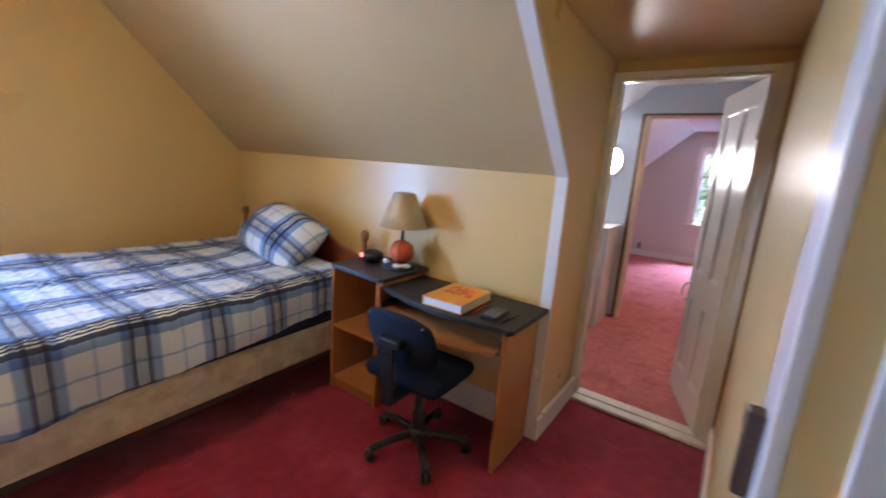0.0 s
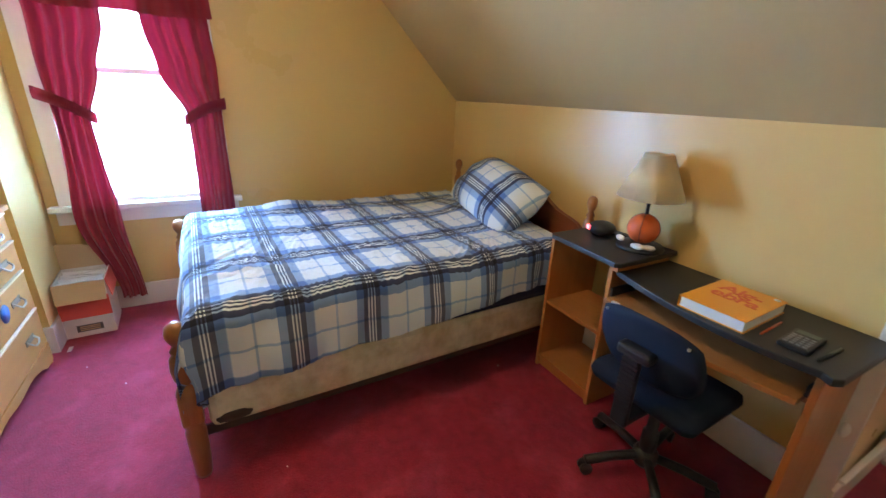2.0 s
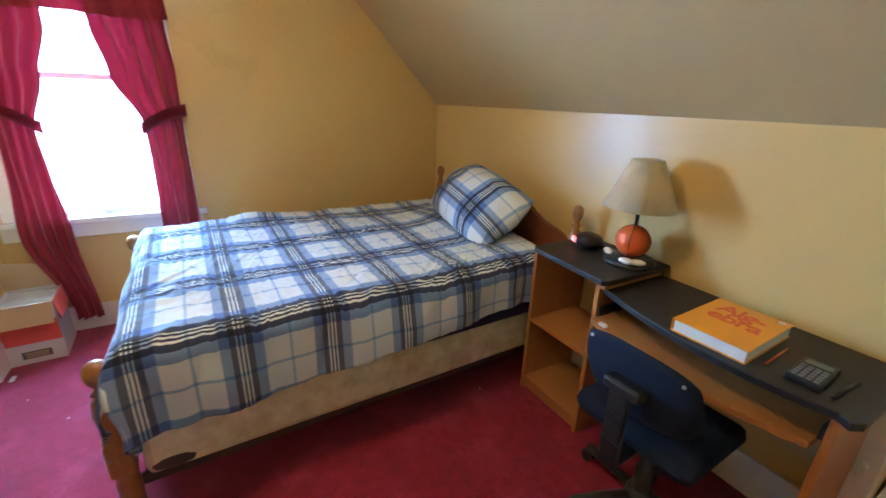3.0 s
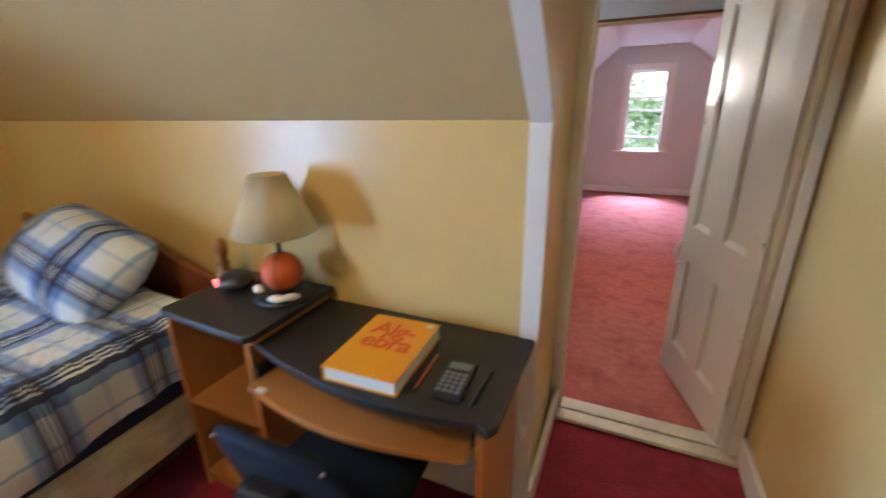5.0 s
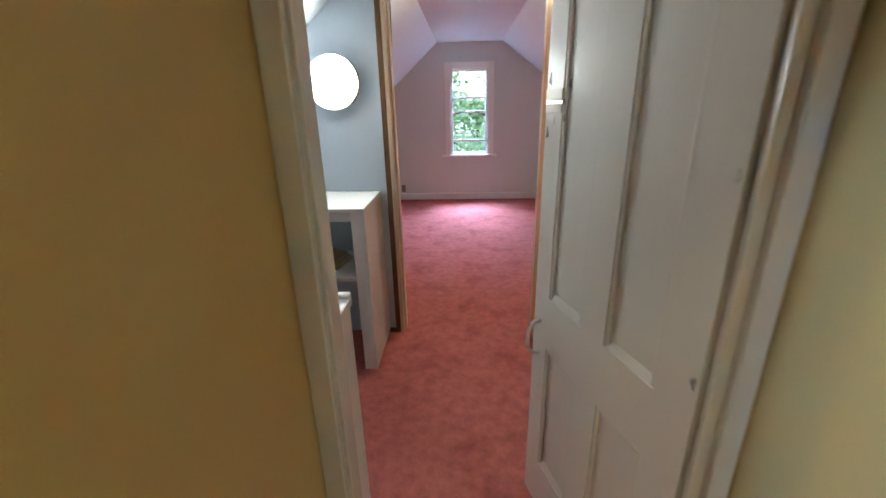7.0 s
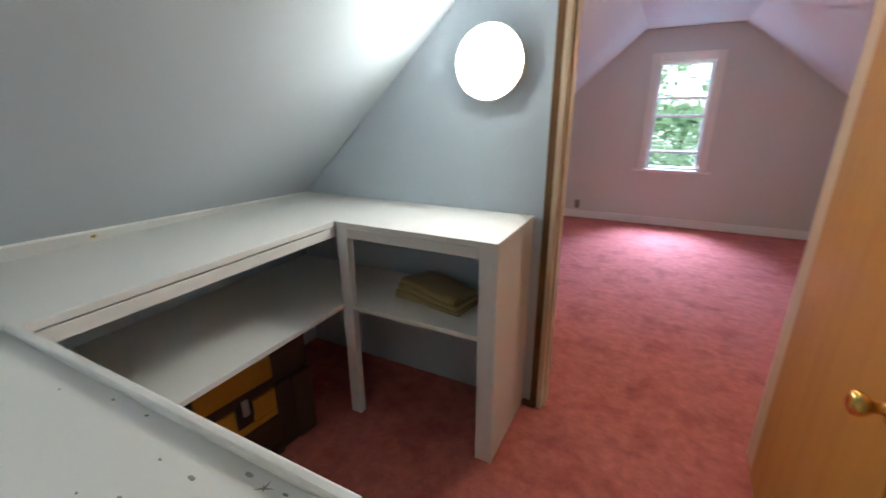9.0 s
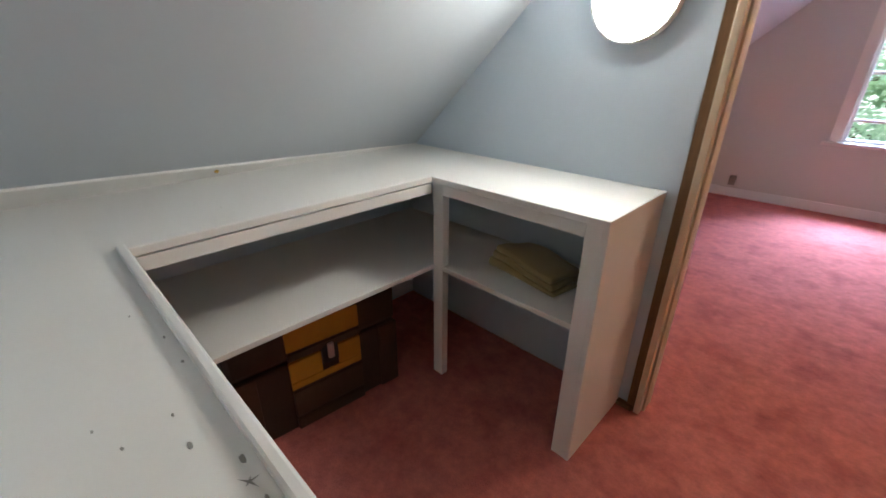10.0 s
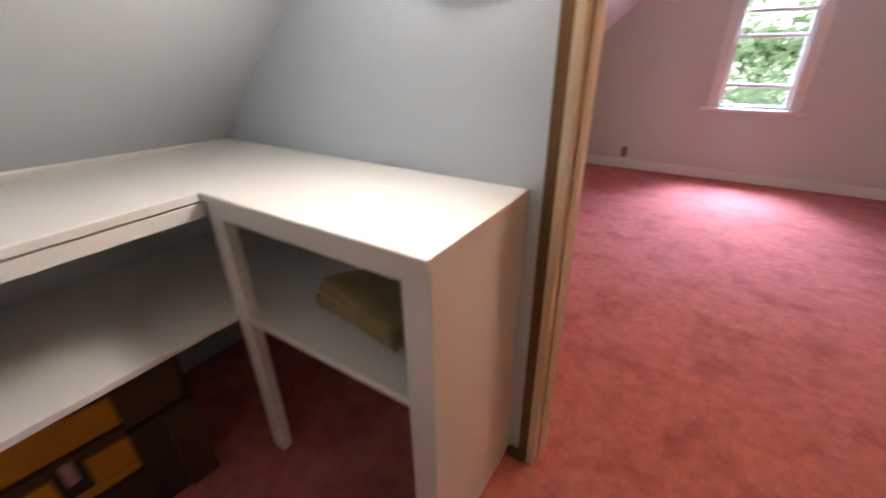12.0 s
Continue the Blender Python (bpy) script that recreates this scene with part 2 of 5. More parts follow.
OUTLET_GREY = mat("tarnished_plate", (0.22, 0.19, 0.16), 0.45, scale=12, fine=90, amount=0.5)
WHITE_PLASTIC = mat("white_plastic", (0.8, 0.8, 0.78), 0.35, scale=9, fine=90, amount=0.2, bump=0.03)
BLUE_STICKER = mat("blue_sticker", (0.05, 0.16, 0.42), 0.4, scale=9, fine=90, amount=0.3)
LAMP_GLASS = glow("lit_opal_glass", (1.0, 0.95, 0.88), 54.0)
CEILING_GLASS = glow("lit_warm_glass", (1.0, 0.80, 0.58), 50.0)
BEDROOM_GLASS = glow("lit_amber_glass", (1.0, 0.74, 0.46), 60.0)
RED_DIGITS = glow("red_display", (1.0, 0.05, 0.06), 1.6)
GLASS = clear_glass("window_glass")
BARK = mat("tree_bark", (0.10, 0.075, 0.05), 0.9, (0.05, 0.035, 0.025), scale=3, fine=20, amount=0.9, bump=0.8, depth=0.03, stretch=(4, 4, 0.8))
# leaf colours carry outdoor glare and haze; the farther trees' are palest
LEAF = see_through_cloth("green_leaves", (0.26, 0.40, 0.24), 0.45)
LEAF_HAZED = see_through_cloth("hazed_green_leaves", (0.36, 0.52, 0.38), 0.45)
GRASS = mat("grass", (0.06, 0.11, 0.03), 0.9, (0.04, 0.08, 0.02), scale=0.4, fine=8, amount=0.9, bump=0.6, depth=0.03)
SIDING = mat("white_siding", (0.7, 0.7, 0.68), 0.6, scale=2, fine=20, amount=0.4)


# ---- building helpers ----
def box(bm, x0, x1, y0, y1, z0, z1, bevel=0.0):
    x0, x1, y0, y1, z0, z1 = min(x0, x1), max(x0, x1), min(y0, y1), max(y0, y1), min(z0, z1), max(z0, z1)
    c = Vector(((x0 + x1) / 2, (y0 + y1) / 2, (z0 + z1) / 2))
    r = bmesh.ops.create_cube(bm, size=1, matrix=Matrix.Translation(c) @ Matrix.Diagonal((x1 - x0, y1 - y0, z1 - z0, 1)))
    if bevel:
        edges = {e for v in r["verts"] for e in v.link_edges}
        bmesh.ops.bevel(bm, geom=list(edges), offset=bevel, segments=2, profile=0.5, affect="EDGES")
    return bm


def boxes(*rows, bevel=0.0):
    bm = bmesh.new()
    for r in rows:
        box(bm, *r, bevel=bevel)
    return bm


def lathe(profile, segments=24, at=(0, 0, 0)):
    bm = bmesh.new()
    rings = []
    for r, z in profile:
        rings.append([bm.verts.new((at[0] + max(r, 1e-4) * math.cos(2 * math.pi * k / segments), at[1] + max(r, 1e-4) * math.sin(2 * math.pi * k / segments), at[2] + z))
                      for k in range(segments)])
    for a, b in zip(rings, rings[1:]):
        for k in range(segments):
            bm.faces.new((a[k], a[(k + 1) % segments], b[(k + 1) % segments], b[k]))
    bm.faces.new(rings[0][::-1])
    bm.faces.new(rings[-1])
    for f in bm.faces:
        f.smooth = True
    return bm


def prism(points, z0, z1, bevel=0.0):
    """An upright slab with the given outline in plan."""
    bm = bmesh.new()
    low = [bm.verts.new((x, y, z0)) for x, y in points]
    high = [bm.verts.new((x, y, z1)) for x, y in points]
    n = len(points)
    bm.faces.new(low[::-1])
    top = bm.faces.new(high)
    for k in range(n):
        bm.faces.new((low[k], low[(k + 1) % n], high[(k + 1) % n], high[k]))
    bmesh.ops.recalc_face_normals(bm, faces=bm.faces)
    if bevel:
        bmesh.ops.bevel(bm, geom=list(top.edges), offset=bevel, segments=2, profile=0.5, affect="EDGES")
    return bm


def slab(corners, back):
    """A flat plate from its four or more corners, thickened by the vector back."""
    bm = bmesh.new()
    a = [bm.verts.new(c) for c in corners]
    b = [bm.verts.new(Vector(c) + Vector(back)) for c in corners]
    n = len(corners)
    bm.faces.new(a)
    bm.faces.new(b[::-1])
    for k in range(n):
        bm.faces.new((a[k], b[k], b[(k + 1) % n], a[(k + 1) % n]))
    bmesh.ops.recalc_face_normals(bm, faces=bm.faces)
    return bm


def tube(points, radius, segments=10):
    """A round bar through the points."""
    bm = bmesh.new()
    rings = []
    pts = [Vector(p) for p in points]
    for i, p in enumerate(pts):
        d = (pts[min(i + 1, len(pts) - 1)] - pts[max(i - 1, 0)]).normalized()
        side = d.orthogonal().normalized() if abs(d.z) < 0.99 else Vector((1, 0, 0))
        side = (Vector((0, 0, 1)).cross(d)).normalized() if abs(d.z) < 0.95 else Vector((1, 0, 0))
        up = d.cross(side).normalized()
        rings.append([bm.verts.new(p + radius * (math.cos(2 * math.pi * k / segments) * side + math.sin(2 * math.pi * k / segments) * up)) for k in range(segments)])
    for a, b in zip(rings, rings[1:]):
        for k in range(segments):
            bm.faces.new((a[k], a[(k + 1) % segments], b[(k + 1) % segments], b[k]))
    bm.faces.new(rings[0][::-1])
    bm.faces.new(rings[-1])
    for f in bm.faces:
        f.smooth = True
    bmesh.ops.recalc_face_normals(bm, faces=bm.faces)
    return bm


def ball(center, r, squash=1.0, segments=20):
    bm = bmesh.new()
    bmesh.ops.create_uvsphere(bm, u_segments=segments, v_segments=segments // 2, radius=r, matrix=Matrix.Translation(center) @ Matrix.Diagonal((1, 1, squash, 1)))
    for f in bm.faces:
        f.smooth = True
    return bm


def mesh_of(name, bm, material):
    me = bpy.data.meshes.new(name)
    bm.to_mesh(me)
    bm.free()
    me.materials.append(material)
    return me


def thing(name, m, label, category, group="", kind=""):
    ob = new(name)
    ob.matrix_world = m
    ob.empty_display_size = 0.1
    return tagged(ob, label, category, group, kind)


def root_of(ob):
    while ob.parent:
        ob = ob.parent
    return ob


def part(name, bm, material, parent, label="", world=True):
    """One mesh under a thing or a part; bm in world places, or in the thing's own with world=False."""
    if world:
        bm.transform(root_of(parent).matrix_basis.inverted())
    ob = new(name, mesh_of(name, bm, material))
    ob.parent = parent
    return tagged(ob, label)


def structure(name, bm, material, label, category="", parent=None):
    ob = new(name, mesh_of(name, bm, material))
    if parent:
        ob.parent = parent
        return ob
    return tagged(ob, label, category or name.split("_")[0], kind="structure")


def casing(name, rows, material, label, category="door casing"):
    """A door or window trim of single boards, each a part."""
    c = thing(name, pose(rows[0][0], rows[0][2], 0), label, category, kind="structure")
    for r in rows:
        part("casing_board", boxes(r, bevel=0.003), material, c)
    return c


def lone(name, bm, material, label, category, at, group=""):
    """A thing of one single mesh, with its origin at its base."""
    bm.transform(Matrix.Translation(at).inverted())
    ob = new(name, mesh_of(name, bm, material))
    ob.location = at
    return tagged(ob, label, category, group)


# ---- plan (metres; +y leads from the bedroom through the passage) ----
XW, YK, ZK, RISE = -3.56, -0.607, 1.403, 1.0       # window wall, knee wall, its height, roof slope
XP, XR, ZP, ZB = -0.63, 0.15, 2.05, 2.42           # passage walls, passage and bedroom ceilings
YB, YN = -3.39, -3.98                              # back wall beside the window, back of the recess
Y1, Y2 = 0.055, 1.785                               # back of the door wall, wall to the pink room
Y3, YF = 1.87, 5.80                                # pink room
XS, ZS, SRISE, ZC = -2.17, 0.953, 0.913, 2.25      # closet slope foot, ceiling
XT = XS + (ZC - ZS) / SRISE

# floors
structure("floor_bedroom", boxes((XW - 0.1, 1.4, YN - 0.1, 0.0, -0.12, 0.0)), CRIMSON, "worn dark crimson carpet on the bedroom floor", "carpet floor")
structure("floor_closet", boxes((-2.9, 2.3, 0.0, YF + 0.05, -0.12, 0.0)), ROSE, "stained dusty rose carpet running through two rooms", "carpet floor")

# bedroom walls
WY0, WY1, WZ0, WZ1 = -3.24, -2.47, 0.72, 1.98
structure("wall_west", boxes((XW - 0.16, XW, -3.55, WY0, 0, ZB), (XW - 0.16, XW, WY1, YK + 0.1, 0, ZB), (XW - 0.16, XW, WY0, WY1, 0, WZ0),
                             (XW - 0.16, XW, WY0, WY1, WZ1, ZB)), YELLOW, "glossy mustard yellow wall around the bedroom window", "wall")
structure("wall_knee", boxes((XW, XP - 0.05, YK, YK + 0.10, 0, ZK + 0.02)), YELLOW, "glossy mustard yellow knee wall under the roof slope", "wall")
yt = YK - (ZB - ZK) / RISE
structure("ceiling_slope", slab([(XW, YK, ZK), (XP - 0.05, YK, ZK), (XP - 0.05, yt, ZB), (XW, yt, ZB)], (0, 0.09, 0.09)), YELLOW_SHADED,
          "yellow satin sloped bedroom ceiling, darkened for its shade", "ceiling")
yp = YK - (ZP - ZK) / RISE
structure("ceiling_slope_over_passage", slab([(XP - 0.05, yp, ZP), (XR + 0.1, yp, ZP), (XR + 0.1, yt, ZB), (XP - 0.05, yt, ZB)], (0, 0.09, 0.09)), YELLOW_SHADED,
          "yellow satin sloped ceiling before the passage, darkened for shade", "ceiling")
# second slab is an unseen cover over the hall, added against leaking sun
structure("ceiling_bedroom", boxes((XW - 0.1, 1.4, YN - 0.1, yt, ZB, ZB + 0.1), (XR + 0.10, 1.4, yt, -0.95, ZB, ZB + 0.1)), YELLOW_SHADED, "yellow flat bedroom ceiling with an unseen cover over the hall", "ceiling")
structure("ceiling_passage", boxes((XP - 0.05, XR + 0.1, yp, 0.0, ZP, ZP + 0.1)), YELLOW_SHADED, "yellow low passage ceiling", "ceiling")
XD, TAPER = XP - 0.022, -0.022 / YK
structure("wall_passage", slab([(XD, 0, 0), (XP, YK, 0), (XP, YK, ZK), (XD - yp * TAPER, yp, ZP), (XD, 0, ZP)], (-0.045, 0, 0)), YELLOW, "glossy mustard yellow passage wall", "wall")
structure("wall_door", boxes((XP - 0.07, -0.612, 0, Y1, 0, 2.35), (0.10, 0.6, 0, Y1, 0, 2.35), (-0.612, 0.10, 0, Y1, 1.95, 2.35)), YELLOW, "yellow wall round the closet doorway", "wall")
JY = -1.90
structure("wall_east", boxes((XR, XR + 0.12, JY, 0.0, 0, ZB), (XR, XR + 0.12, JY - 0.85, JY, 1.98, ZB), (XR, XR + 0.12, YN, JY - 0.85, 0, ZB)), YELLOW,
          "very glossy mustard yellow wall with a doorway", "wall")
structure("wall_south", boxes((XW, -3.10, YN, YB, 0, ZB), (-3.10, 1.4, YN - 0.12, YN, 0, ZB)), YELLOW, "yellow back wall with a recess for the dresser", "wall")
structure("wall_hall", boxes((1.30, 1.4, YN, -1.0, 0, ZB), (XR + 0.12, 1.3, -1.1, -1.0, 0, ZB)), YELLOW, "yellow walls of the hall outside", "wall")

# passage and door trim
structure("trim_knee_edge", boxes((XP - 0.055, XP + 0.006, YK - 0.014, YK, 0, ZK - 0.006), bevel=0.003), WHITE, "white painted corner board on the knee wall", "trim")
e0, e1 = Vector((0, YK, ZK)), Vector((0, yt + 0.02, ZB - 0.02))
dn = Vector((0, -1, -1)).normalized() * 0.014
structure("trim_slope_edge", slab([(XP - 0.055, e0.y, e0.z), (XP + 0.006, e0.y, e0.z), (XP + 0.006, e1.y, e1.z), (XP - 0.055, e1.y, e1.z)], dn), WHITE,
          "white painted board along the slope edge", "trim")
structure("baseboard_knee", boxes((XW, XP - 0.06, YK - 0.016, YK, 0, 0.17), bevel=0.004), WHITE, "white painted baseboard", "baseboard")
structure("baseboard_passage", boxes((XP, XP + 0.016, YK - 0.014, -0.03, 0, 0.125), (XP, XP + 0.022, YK + 0.05, -0.03, 0.125, 0.14), bevel=0.003), WHITE, "white passage baseboard with a lit top edge", "baseboard")
structure("baseboard_east", boxes((XR - 0.018, XR, JY + 0.16, -0.03, 0, 0.13), bevel=0.004), WHITE, "white passage baseboard", "baseboard")
structure("baseboard_west", boxes((XW, XW + 0.016, YB, YK - 0.02, 0, 0.16), bevel=0.004), WHITE, "white baseboard under the window", "baseboard")
structure("baseboard_south", boxes((XW + 0.02, -3.10, YB, YB + 0.016, 0, 0.16), (-3.116, -3.084, YB - 0.35, YB + 0.016, 0, 0.16), bevel=0.004), WHITE, "white baseboard round the wall end", "baseboard")
casing("door_casing_closet", [(XD + 0.002, -0.608, -0.020, 0.0, 0, 1.985), (0.070, 0.088, -0.020, -0.003, 0, 1.985), (0.088, 0.098, -0.013, -0.003, 0, 1.985), (0.098, XR - 0.012, -0.030, -0.003, 0, 1.985),
                                      (-0.608, 0.070, -0.018, 0.0, 1.953, 1.985), (-0.612, -0.600, 0.0, Y1, 0.02, 1.95), (0.088, 0.10, 0.0, Y1, 0.02, 1.95),
                                      (-0.600, 0.088, 0.0, Y1, 1.938, 1.95)], WHITE, "chipped white painted door casing", "door casing")
structure("threshold_closet", boxes((XP + 0.02, XR - 0.02, -0.075, -0.005, 0, 0.022), (-0.600, 0.088, -0.005, 0.075, 0, 0.030), bevel=0.006), WORN_WHITE, "chipped cream painted door threshold", "threshold")
casing("door_casing_entry", [(XR - 0.022, XR, JY, JY + 0.13, 0, 2.08), (XR - 0.022, XR, JY - 0.98, JY - 0.85, 0, 2.08), (XR - 0.022, XR, JY - 0.85, JY, 1.98, 2.08),
                                     (XR + 0.055, XR + 0.095, JY - 0.014, JY, 0, 1.98)], WHITE, "white casing of the entry doorway", "door casing")
keeper = thing("lock_keeper", pose(XR - 0.03, JY + 0.06, 0.95), "brown rim lock keeper on the white door casing", "lock")
part("keeper_box", boxes((XR - 0.044, XR - 0.022, JY + 0.050, JY + 0.088, 0.97, 1.105), bevel=0.004), TRUNK_BAND, keeper)
part("face_plate", boxes((XR - 0.047, XR - 0.040, JY + 0.056, JY + 0.080, 1.075, 1.108), bevel=0.002), STEEL, keeper, "worn steel face plate")

# closet and pink room shell
structure("wall_closet_knee", boxes((XS - 0.14, XS - 0.06, Y1, Y2, 0, ZS + 0.02)), BLUE, "pale blue low wall under the slope", "wall")
structure("ceiling_closet_slope", slab([(XS - 0.08, Y1, ZS - 0.08 * SRISE), (XS - 0.08, Y2, ZS - 0.08 * SRISE), (XT, Y2, ZC), (XT, Y1, ZC)], (-0.07, 0, 0.075)), SLOPE_DIMMED,
          "blue-grey sloped closet ceiling, darkened against the lamp's hot spot", "ceiling")
structure("ceiling_closet", boxes((XT, 0.62, Y1, Y2, ZC, ZC + 0.1)), SLOPE_DIMMED, "blue-grey closet ceiling, darkened like its slope", "ceiling")
structure("wall_closet_east", boxes((0.46, 0.6, Y1, Y2, 0, ZC)), BLUE, "pale blue closet side wall", "wall")
structure("wall_closet_south", slab([(XS - 0.1, Y1, 0), (XP - 0.06, Y1, 0), (XP - 0.06, Y1, ZC), (XT, Y1, ZC), (XS - 0.1, Y1, ZS - 0.09)], (0, -0.05, 0)), BLUE, "pale blue closet wall beside the door", "wall")
OX0, OX1, OZ = -0.790, 0.095, 1.975
structure("wall_lamp", slab([(XS - 0.1, Y2, 0), (OX0, Y2, 0), (OX0, Y2, ZC), (XT, Y2, ZC), (XS - 0.1, Y2, ZS - 0.09)], (0, 0.04, 0)), BLUE, "pale blue wall with the lit lamp", "wall")
structure("wall_lamp_header", boxes((OX0, OX1, Y2, Y2 + 0.04, OZ, ZC), (OX1, 0.6, Y2, Y2 + 0.04, 0, ZC)), BLUE, "pale blue wall over the doorway", "wall")
XL2, XR2, ZL2 = -2.45, 1.85, 0.72
structure("wall_pink_near", slab([(XL2, Y3, 0), (OX0, Y3, 0), (OX0, Y3, ZC), (XT, Y3, ZC), (XL2, Y3, ZL2)], (0, -0.04, 0)), PINK, "pale pink wall beside the doorway", "wall")
xr = 0.18
structure("wall_pink_near_east", slab([(OX1, Y3, 0), (XR2, Y3, 0), (XR2, Y3, ZL2 + 0.24), (xr, Y3, ZC), (OX0, Y3, ZC), (OX0, Y3, OZ), (OX1, Y3, OZ)], (0, -0.04, 0)), PINK, "pale pink wall over the doorway", "wall")
PX0, PX1, PZ0, PZ1 = -0.565, -0.015, 0.69, 1.905
structure("wall_north", boxes((XL2 - 0.1, PX0, YF, YF + 0.14, 0, ZC + 0.05), (PX1, XR2 + 0.1, YF, YF + 0.14, 0, ZC + 0.05), (PX0, PX1, YF, YF + 0.14, 0, PZ0),
                              (PX0, PX1, YF, YF + 0.14, PZ1, ZC + 0.05)), PINK, "pale pink gable wall with a sash window", "wall")
structure("wall_pink_knee_west", boxes((XL2 - 0.08, XL2, Y3, YF, 0, ZL2 + 0.05)), PINK, "pale pink knee wall", "wall")
structure("wall_pink_knee_east", boxes((XR2, XR2 + 0.08, Y3 - 0.04, YF, 0, ZL2 + 0.30)), PINK, "pale pink knee wall", "wall")
structure("ceiling_pink_slope_west", slab([(XL2, Y3, ZL2), (XL2, YF, ZL2), (XT, YF, ZC), (XT, Y3, ZC)], (-0.07, 0, 0.075)), PINK_BRIGHTENED, "pinkish sloped ceiling, lightened for the window light on it", "ceiling")
structure("ceiling_pink_slope_east", slab([(XR2, Y3, ZL2 + 0.24), (XR2, YF, ZL2 + 0.24), (xr, YF, ZC), (xr, Y3, ZC)], (0.07, 0, 0.075)), PINK_BRIGHTENED, "pinkish sloped ceiling, lightened for the window light on it", "ceiling")
structure("ceiling_pink", boxes((XT, xr, Y3, YF, ZC, ZC + 0.1)), PINK_BRIGHTENED, "pinkish flat ceiling strip, lightened like the slopes", "ceiling")
structure("baseboard_north", boxes((XL2, XR2, YF - 0.016, YF, 0, 0.10), bevel=0.003), PINK_BRIGHTENED, "pale painted baseboard", "baseboard")
structure("trim_raw_jamb", boxes((-0.826, -0.794, Y2 - 0.014, Y2, 0, OZ + 0.03), (-0.794, OX1 + 0.03, Y2 - 0.012, Y2, OZ + 0.012, OZ + 0.032)), RAW_WOOD, "rough dark raw wood edge of the doorway", "trim")
casing("door_casing_pink", [(-0.794, -0.770, Y2 - 0.022, Y3 + 0.02, 0, OZ), (-0.770, -0.760, Y2 + 0.012, Y2 + 0.030, 0, OZ), (-0.770, -0.762, Y2 + 0.045, Y3 + 0.01, 0, OZ),
                                    (OX1 - 0.02, OX1, Y2 - 0.02, Y3 + 0.02, 0, OZ), (-0.794, OX1, Y2 - 0.02, Y3 + 0.02, OZ, OZ + 0.012)], CREAM_WOOD,
          "cream painted moulded door jamb", "door casing")
structure("trim_slope_filler", slab([(XS + 0.005, Y2, ZS + 0.003), (XS + 0.085, Y1, ZS + 0.085 * SRISE), (XS - 0.005, Y1, ZS - 0.012), (XS - 0.004, Y2, ZS - 0.008)], (0.006, 0, -0.007)), SHELF_WHITE,
          "ragged white painted filler strip over the counter", "trim")

# ---- outdoors ----
structure("ground", boxes((-400, 400, -400, 400, -5.9, -5.7)), GRASS, "green lawn far below the attic windows", "ground")
SKY_GLOW = glow("hazy_white_sky", (0.88, 0.96, 1.0), 0.95)
structure("backdrop_west", slab([(-30, -40, -5.6), (-30, 30, -5.6), (-30, 30, 30), (-30, -40, 30)], (-0.2, 0, 0)), SKY_GLOW, "hazy white sky beyond the bedroom window", "backdrop")
structure("backdrop_north", slab([(-40, 60, -5.6), (40, 60, -5.6), (40, 60, 40), (-40, 60, 40)], (0, 0.2, 0)), SKY_GLOW, "hazy white sky beyond the far window", "backdrop")


def leaf_clump(bm, c, r, count, size, rng):
    for _ in range(count):
        d = Vector((rng.gauss(0, 1), rng.gauss(0, 1), rng.gauss(0, 1))).normalized() * r * rng.uniform(0.35, 1.0)
        p = Vector(c) + Vector((d.x, d.y, d.z * 0.75))
        u = Vector((rng.gauss(0, 1), rng.gauss(0, 1), rng.gauss(0, 0.6))).normalized()
        w = u.orthogonal().normalized()
        s = size * rng.uniform(0.6, 1.3)
        v = [bm.verts.new(p - u * s), bm.verts.new(p + w * s * 0.45), bm.verts.new(p + u * s), bm.verts.new(p - w * s * 0.45)]
        bm.faces.new(v)


def tree(x, y, height, spread, clumps, seed, leaf, label):
    rng = random.Random(seed)
    t = thing("tree", pose(x, y, -5.7), label, "tree", "trees outside")
    bm = lathe([(0.34, 0), (0.24, height * 0.2), (0.19, height * 0.5), (0.10, height * 0.8), (0.03, height)], 10, (0, 0, 0))
    crown = bmesh.new()
    for k in range(clumps):
        a, h = rng.uniform(0, 2 * math.pi), rng.uniform(0.42, 1.02)
        r = spread * rng.uniform(0.25, 1.0) * (1.15 - abs(h - 0.65))
        c = (r * math.cos(a), r * math.sin(a), height * h)
        if k % 3 == 0:
            limb = tube([(0, 0, height * max(0.25, h - 0.22)), (c[0] * 0.5, c[1] * 0.5, height * (h - 0.07)), c], 0.045, 6)
            me = bpy.data.meshes.new("limb")
            limb.to_mesh(me)
            bm.from_mesh(me)
            bpy.data.meshes.remove(me)
            limb.free()
        leaf_clump(crown, c, spread * rng.uniform(0.22, 0.36), 150, 0.13, rng)
    part("trunk", bm, BARK, t, world=False)
    part("crown", crown, leaf, t, world=False)
    return t


tree(-3.0, 14.0, 10.6, 3.0, 34, 3, LEAF, "leafy green tree with white sky behind")
tree(2.4, 13.0, 7.6, 2.7, 34, 17, LEAF, "leafy green tree close to the house")
tree(2.9, 18.0, 7.2, 3.4, 30, 5, LEAF_HAZED, "low bushy green tree on the lawn")
tree(-3.4, 19.5, 6.9, 3.6, 30, 8, LEAF_HAZED, "low green tree on the lawn, paled for haze")
tree(0.4, 24.0, 7.0, 4.2, 40, 11, LEAF_HAZED, "distant green tree on the lawn, paled for haze")


